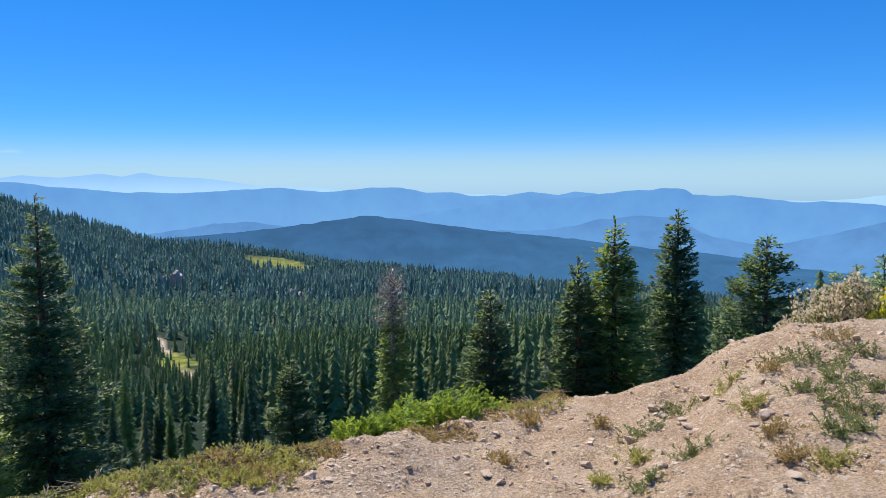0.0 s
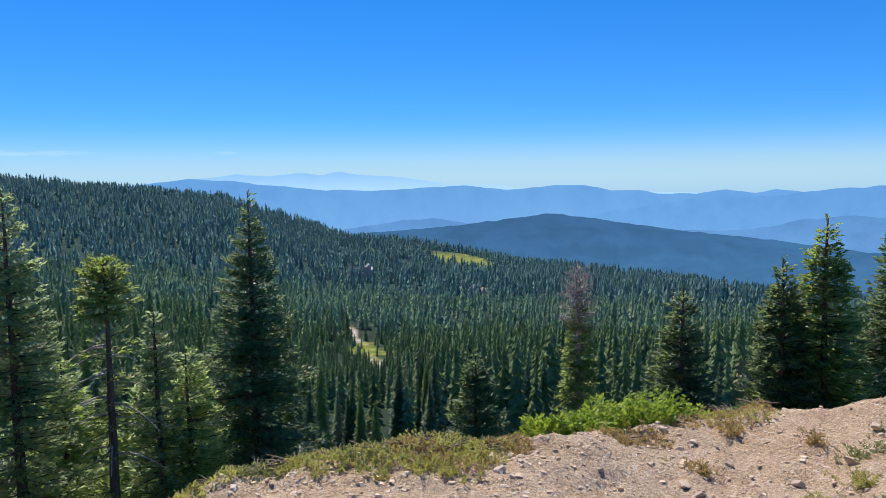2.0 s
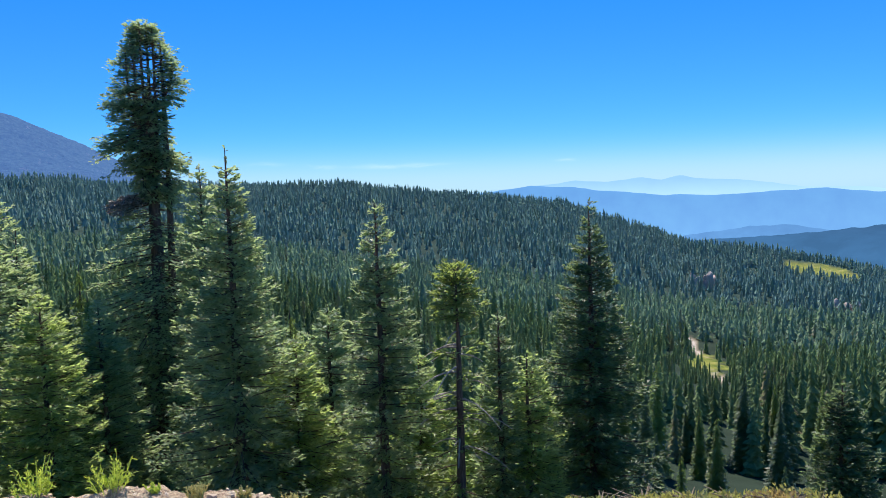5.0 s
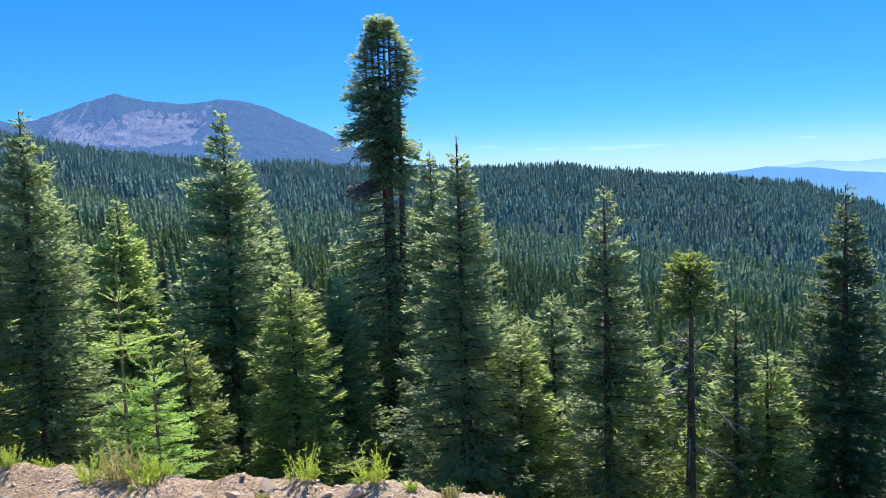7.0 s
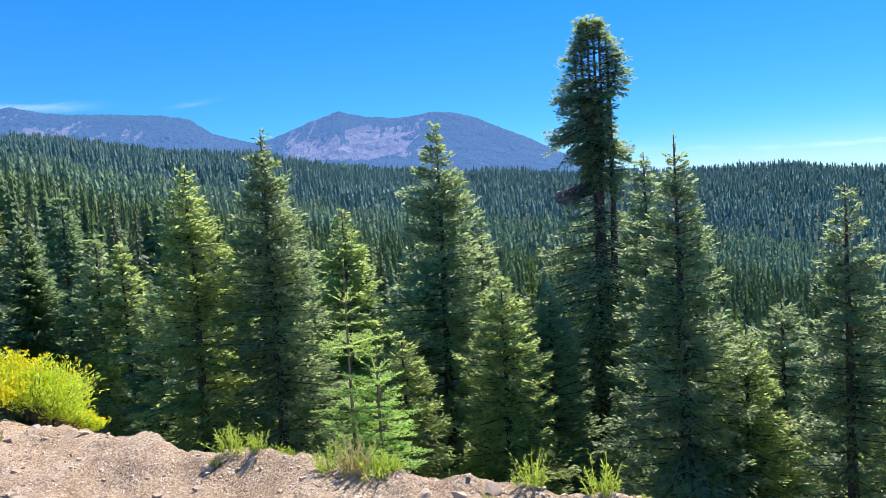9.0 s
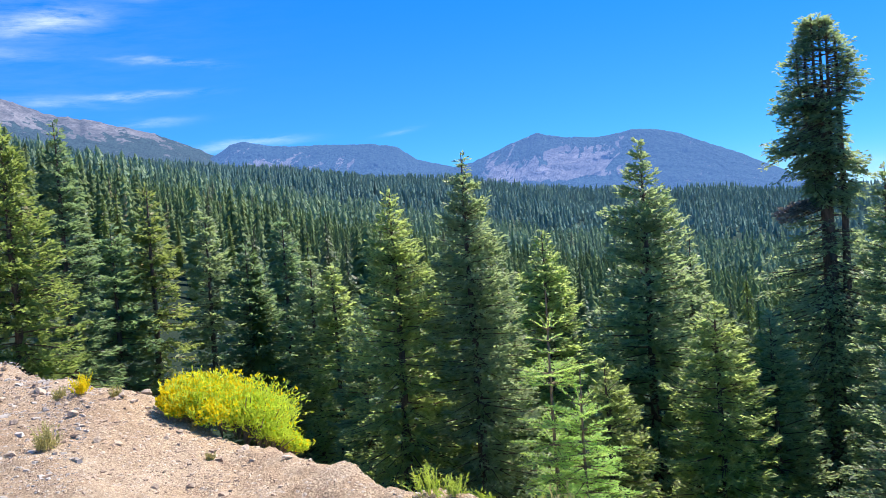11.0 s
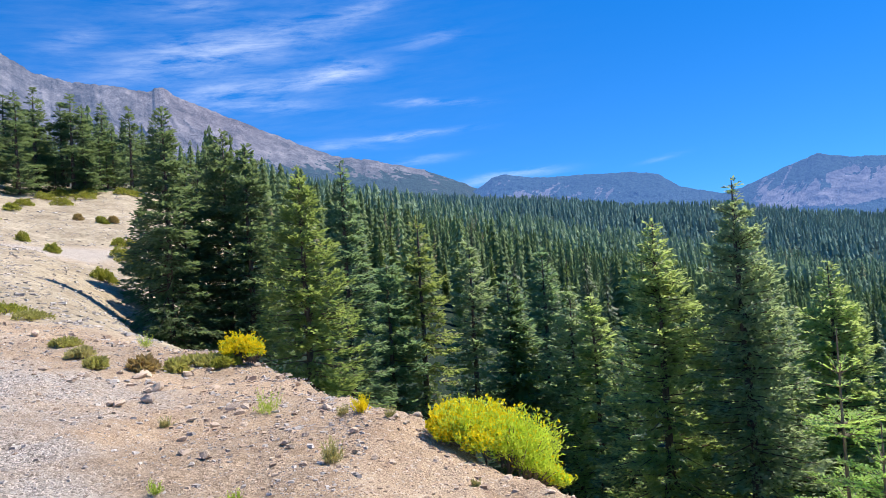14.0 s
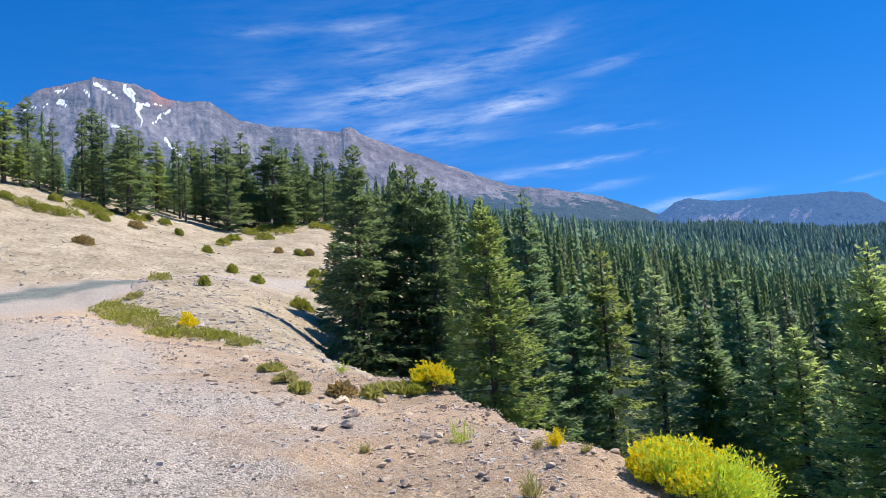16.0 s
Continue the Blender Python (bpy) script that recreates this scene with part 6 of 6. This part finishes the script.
# tufts along the rim in front of the tall trees
for k, (az, r, h, mat) in enumerate(((65.6, 4.30, 0.26, FRESH), (61.2, 4.15, 0.26, FRESH), (84.8, 5.55, 0.30, FRESH), (83.4, 5.4, 0.22, FRESH), (77.0, 4.80, 0.30, GRASS), (78.6, 4.85, 0.24, FRESH), (75.6, 4.7, 0.26, FRESH), (74.6, 4.72, 0.2, FRESH), (56.0, 4.0, 0.12, GRASS), (53.0, 4.0, 0.10, GRASS), (58.6, 4.05, 0.09, FRESH), (68.4, 4.1, 0.09, GRASS), (50.0, 4.0, 0.14, GRASS),
                                     (113.4, 10.09, 0.42, FRESH), (108.0, 7.4, 0.30, GRASS), (119.8, 9.89, 0.2, GRASS), (118.4, 7.09, 0.16, FRESH), (113.4, 6.7, 0.16, FRESH), (122.9, 17.3, 0.5, FRESH), (107.0, 9.1, 0.3, YELLOW), (108.2, 9.2, 0.2, GRASS), (105.0, 8.9, 0.16, GRASS), (86.0, 5.5, 0.12, GRASS), (99.0, 7.4, 0.12, GRASS))):
    h *= 0.72 if mat is FRESH else 0.66
    tuft(at(az, r), h, h * 0.9, 70 if mat is not FRESH else 34, mat, "fresh green tuft growing at the rim" if mat is FRESH else "dry grass tuft on the sandy bank", "grass_tuft", 140 + k, 0.007, group="tufts along the rim")
# shrub mats at the road's edge
for k, (az, r, rx, h, mat) in enumerate(((139.5, 30.8, 1.0, 0.3, HILLBUSH), (138.9, 29.2, 1.2, 0.35, OLIVE), (138.2, 28.0, 1.3, 0.35, HILLBUSH), (137.2, 26.8, 1.2, 0.3, HILLBUSH), (136.4, 25.9, 1.0, 0.3, OLIVE), (135.2, 24.9, 0.9, 0.25, HILLBUSH), (134.2, 26.2, 0.35, 0.4, YELLOW), (133.2, 25.0, 0.6, 0.22, OLIVE), (132.0, 24.6, 0.8, 0.25, HILLBUSH), (130.5, 23.7, 0.6, 0.2, OLIVE),
                                         (127.8, 18.2, 0.35, 0.14, OLIVE), (126.5, 15.7, 0.26, 0.13, GRASS), (125.3, 14.0, 0.2, 0.1, OLIVE), (122.4, 13.9, 0.3, 0.18, RUSSET), (120.5, 14.1, 0.2, 0.15, OLIVE), (119.4, 14.9, 0.4, 0.10, OLIVE), (118.3, 14.7, 0.4, 0.10, OLIVE), (117.5, 14.4, 0.3, 0.10, HILLBUSH), (136.6, 37.5, 0.7, 0.35, OLIVE), (138.2, 33.0, 0.5, 0.25, GRASS))):
    dome_shrub(at(az, r), rx, rx * 0.7, h, 900, 0.09, mat, "olive green shrub mat at the gravel's edge", "low_shrub", 180 + k, radians(az + 40), group="shrubs along the road", upright=0.5)
# olive shrubs scattered over the bare hillside and the fill slope
HILL = ((146.5, 63.0, 0.6), (145.2, 62.4, 1.0), (144.3, 62.0, 1.0), (143.1, 61.5, 1.2), (143.7, 66.3, 0.6), (142.2, 66.0, 0.9), (141.5, 65.2, 0.9), (141.0, 63.5, 0.8), (140.7, 62.4, 0.55), (138.8, 66.6, 0.8), (138.6, 63.1, 0.6), (138.0, 68.8, 0.45), (136.8, 68.5, 0.5), (135.9, 65.0, 0.3), (133.9, 57.0, 0.4), (132.9, 64.5, 0.6),
        (132.2, 67.7, 0.6), (131.0, 72.4, 0.8), (130.1, 78.0, 0.9), (129.3, 79.0, 0.8), (128.6, 78.5, 1.0), (128.7, 75.1, 1.1), (130.0, 69.7, 0.9), (126.4, 79.5, 0.9), (125.6, 80.0, 0.8), (141.8, 52.6, 0.55), (127.5, 60.8, 0.4), (129.0, 61.0, 0.35), (126.8, 61.5, 0.3))
for k, (az, r, rx) in enumerate(HILL):
    dome_shrub(at(az, r), rx * 1.2, rx * 0.95, 0.35 + 0.35 * rx, 1300, 0.13, RUSSET if k in (10, 11, 25, 27, 28) else HILLBUSH, "withered brown shrub on the bare hillside" if k in (10, 11, 25, 27, 28) else "yellow-olive shrub on the bare hillside", "hillside_shrub", 220 + k, radians(az), group="shrubs on the hillside", upright=0.5)
for k, (az, r, rx) in enumerate(((132.1, 50.2, 0.4), (130.3, 46.4, 0.42), (127.3, 40.4, 0.55), (126.8, 40.3, 0.4), (126.4, 53.0, 0.5), (126.2, 48.5, 0.7), (125.7, 47.6, 0.8), (125.1, 47.2, 0.7), (125.5, 53.5, 0.6), (124.6, 46.0, 0.7), (133.7, 36.8, 0.25))):
    dome_shrub(at(az, r), rx * 1.1, rx * 0.9, 0.35 + 0.35 * rx, 1000, 0.12, HILLBUSH, "yellow-olive shrub on the fill slope", "hillside_shrub", 260 + k, radians(az + 30), group="shrubs on the fill slope", upright=0.5)


# ---------------------------------------------------------------- loose stones
def stone_mesh(seed, flat=0.65):
    rng = np.random.default_rng(seed)
    bm = bmesh.new()
    bmesh.ops.create_icosphere(bm, subdivisions=2, radius=1.0)
    cut = unit(rng.normal(0, 1, (11, 3)))
    for v in bm.verts:
        p = np.array(v.co)
        for c in cut:
            d = float(p @ c)
            if d > 0.5:
                p = p - c * (d - 0.5)
        p = p * (1 + rng.normal(0, 0.06)) * [1.25, 0.95, flat]
        v.co = Vector(p)
    me = bpy.data.meshes.new("stone")
    bm.to_mesh(me)
    bm.free()
    me.materials.append(STONE)
    return me


def scatter_stones():
    rng = np.random.default_rng(77)
    meshes = [stone_mesh(k) for k in range(10)]
    # those that stand out, then a random strew along the rim
    spots = [(-14.0, 5.58, 0.085), (-15.6, 6.35, 0.07), (-16.3, 6.26, 0.06), (-17.7, 6.0, 0.07), (-19.3, 6.28, 0.06), (-23.3, 5.12, 0.085), (-22.7, 4.98, 0.04), (-10.9, 5.08, 0.045), (-16.4, 4.59, 0.04), (-25.3, 4.22, 0.04), (119.7, 13.99, 0.19), (121.2, 12.18, 0.20), (117.6, 12.32, 0.17), (121.7, 12.13, 0.13), (123.1, 11.14, 0.15), (121.3, 11.3, 0.16), (117.8, 8.3, 0.11), (116.1, 7.84, 0.10), (115.0, 10.31, 0.12), (115.8, 10.39, 0.11), (115.3, 10.08, 0.10), (110.2, 8.37, 0.075), (111.4, 8.19, 0.085), (110.9, 7.95, 0.085), (118.2, 9.99, 0.08), (116.7, 9.68, 0.08), (104.3, 7.53, 0.07), (107.1, 8.2, 0.07), (105.3, 7.49, 0.055), (109.5, 9.86, 0.12), (118.4, 9.11, 0.09), (122.2, 13.69, 0.2), (122.7, 13.51, 0.18), (115.0, 6.81, 0.06), (131.3, 15.3, 0.14), (128.3, 13.8, 0.12), (123.4, 11.2, 0.13), (129.9, 19.9, 0.2), (-4.3, 4.62, 0.045), (-3.1, 4.7, 0.05), (-4.3, 5.08, 0.03), (10.4, 4.19, 0.05), (-14.1, 4.75, 0.03), (-4.2, 3.6, 0.05), (-4.6, 3.75, 0.04), (-5.6, 3.9, 0.035), (-3.4, 4.2, 0.03), (62.2, 4.1, 0.055), (64.4, 4.15, 0.05), (68.0, 4.25, 0.05), (70.3, 4.3, 0.05), (-19.0, 6.0, 0.07), (-18.2, 5.8, 0.06), (-20.4, 5.9, 0.05), (-22.6, 5.7, 0.05), (104.6, 8.8, 0.09), (103.2, 9.0, 0.09), (121.0, 14.9, 0.14), (122.2, 14.6, 0.10),
             (123.8, 13.6, 0.10), (125.6, 13.0, 0.09), (121.8, 12.6, 0.10), (123.0, 12.8, 0.09), (119.2, 12.4, 0.08), (118.8, 10.0, 0.07), (11.0, 4.4, 0.05), (10.2, 4.35, 0.04), (86.6, 5.5, 0.07), (72.4, 4.4, 0.05), (58.0, 3.95, 0.05)]
    for k in range(150):
        az = rng.choice([rng.uniform(-31, -2), rng.uniform(50, 98), rng.uniform(96, 128), rng.uniform(96, 128)])
        rr = float(rim_r(az))
        r = rr * rng.uniform(0.62, 1.03)
        spots.append((az, r, 0.010 + 0.0028 * r * rng.random() ** 2.5 * 2.2 + 0.008 * rng.random()))
    for k, (az, r, s) in enumerate(spots):
        s *= 0.74 if s > 0.06 else 1.0
        p = at(az, r)
        o = new("stone", meshes[k % 10])
        o.parent = ground
        o.matrix_basis = Matrix.LocRotScale((p.x, p.y, p.z + s * 0.25), Euler((rng.uniform(-0.3, 0.3), rng.uniform(-0.3, 0.3), rng.uniform(0, 6.28))), (s, s, s))


def strew_pebbles():
    """Gravel and crumbs of rock, as one sheet of tiny faceted stones."""
    rng = np.random.default_rng(78)
    base = np.array([(-1, -1, -0.5), (1, -1, -0.5), (1, 1, -0.5), (-1, 1, -0.5), (-0.75, -0.75, 0.6), (0.75, -0.75, 0.6), (0.75, 0.75, 0.6), (-0.75, 0.75, 0.6)]) * 0.7
    quad = np.array([(0, 1, 5, 4), (1, 2, 6, 5), (2, 3, 7, 6), (3, 0, 4, 7), (4, 5, 6, 7)])

    def chips(x, y, s, flat, sink):
        n = len(x)
        V = base[None] * s[:, None, None] * rng.uniform(0.42, 1.4, (n, 8, 3)) * rng.uniform(0.65, 1.35, (n, 1, 3)) * [1, 1, flat]
        a = rng.uniform(0, 6.28, n)
        c, q = np.cos(a)[:, None], np.sin(a)[:, None]
        V = np.stack([V[..., 0] * c - V[..., 1] * q + x[:, None], V[..., 0] * q + V[..., 1] * c + y[:, None], V[..., 2] + (height(x, y) + sink * s)[:, None]], -1)
        return V.reshape(-1, 3), (np.arange(n)[:, None, None] * 8 + quad[None]).reshape(-1, 4)

    # tan crumbs on the mound and along the rim
    n = 14000
    az = np.where(rng.random(n) < 0.7, rng.uniform(-33, 35, n), rng.uniform(35, 120, n))
    rr = np.minimum(rim_r(az), 16)
    r = 2.9 + (rr * 1.04 - 2.9) * rng.random(n) ** 0.8
    x, y = -np.sin(np.radians(az)) * r, np.cos(np.radians(az)) * r
    s = (0.0032 + 0.0009 * r) * rng.uniform(0.3, 1.0, n) * (1 + 4.0 * rng.random(n) ** 8)
    crumbs = new("rock_crumbs", mesh_of("rock_crumbs", *chips(x, y, s, 0.8, 0.15), CRUMB))
    tagged(crumbs, "tan crumbs of rock strewn over the sandy mound", "gravel", kind="stuff")
    # grey gravel of the turnout and road
    n = 12000
    az = rng.uniform(106, 150, n)
    rr = np.minimum(rim_r(az), 26)
    r = 2.9 + (rr * 1.04 - 2.9) * rng.random(n) ** 0.8
    x, y = -np.sin(np.radians(az)) * r, np.cos(np.radians(az)) * r
    s = (0.0042 + 0.0011 * r) * rng.uniform(0.35, 1.0, n) * (1 + 3.0 * rng.random(n) ** 8)
    V, F = chips(x, y, s, 0.7, 0.1)
    # broken stone between the gravel and the rim
    n = 6500
    az = rng.uniform(97, 136, n)
    r = 3.0 + (np.minimum(rim_r(az), 24) * 1.03 - 3.0) * rng.random(n) ** 0.7
    edge = np.interp(r, [0, 5, 8, 11, 16, 22, 28], [104, 110, 116, 122, 127, 132, 138])
    keep = (az < edge + 6) | (rng.random(n) < 0.12)
    az, r = az[keep], r[keep]
    x, y = -np.sin(np.radians(az)) * r, np.cos(np.radians(az)) * r
    s = (0.0045 + 0.0011 * r) * rng.uniform(0.35, 1.0, len(x)) * (1 + 3.0 * rng.random(len(x)) ** 8)
    U, H = chips(x, y, s, 0.75, 0.12)
    ob = new("rubble", mesh_of("rubble", U, H, STONE))
    tagged(ob, "broken brown-grey stone strewn along the bank", "rubble", kind="stuff")
    # slabs of rubble on the slopes beside the road
    m = 5500
    az = rng.uniform(122, 150, m)
    az = np.where((az > 138.5) & (rng.random(m) < 0.5), rng.uniform(123, 138, m), az)
    lo = np.where((rng.random(m) < 0.5) & (az < 138.5), 0.0, 1.0)
    b0, c0 = curve(az, (126, 52), (133.6, 48), (141, 43), (148, 40)), curve(az, (126, 85), (133, 82), (141, 76), (148, 72))
    r = np.where(lo > 0, b0 + (c0 - b0) * rng.random(m) ** 1.5, rim_r(az) + 1 + (np.maximum(b0 - 6 - rim_r(az), 2)) * rng.random(m))
    x, y = -np.sin(np.radians(az)) * r, np.cos(np.radians(az)) * r
    s = rng.uniform(0.03, 0.09, m) * (1 + 1.5 * rng.random(m) ** 8)
    W, G = chips(x, y, s, 0.55, 0.05)
    G = G + len(V)
    ob = new("gravel", mesh_of("gravel", np.concatenate([V, W]), np.concatenate([F, G]), PEBBLE))
    tagged(ob, "grey and tan gravel strewn over turnout and slopes", "gravel", kind="stuff")


def outcrop(az, r, size, count, seed):
    """A crag that stands out of the forest: a few leaning, jointed blocks."""
    rng = np.random.default_rng(seed)
    g = at(az, r)
    crag = tagged(new("rock_outcrop"), "grey-brown rock outcrop among the firs", "rock")
    crag.location = g
    for k in range(count):
        me = stone_mesh(500 + seed * 10 + k, 1.3)
        me.materials[0] = OUTCROP
        o = part("block", me, crag)
        q = size * rng.uniform(0.4, 0.8)
        o.matrix_basis = Matrix.LocRotScale((rng.uniform(-1.4, 1.4) * size, rng.uniform(-1, 1) * size, size * rng.uniform(0.2, 1.2)), Euler((rng.uniform(-0.4, 0.4), rng.uniform(-0.4, 0.4), rng.uniform(0, 6.28))), (q, q, q * rng.uniform(1.2, 2.2)))


outcrop(20.05, 560, 6.0, 8, 1)
outcrop(20.9, 590, 4.0, 5, 2)
outcrop(10.8, 470, 4.0, 5, 3)
outcrop(6.3, 400, 3.5, 4, 4)
scatter_stones()
strew_pebbles()
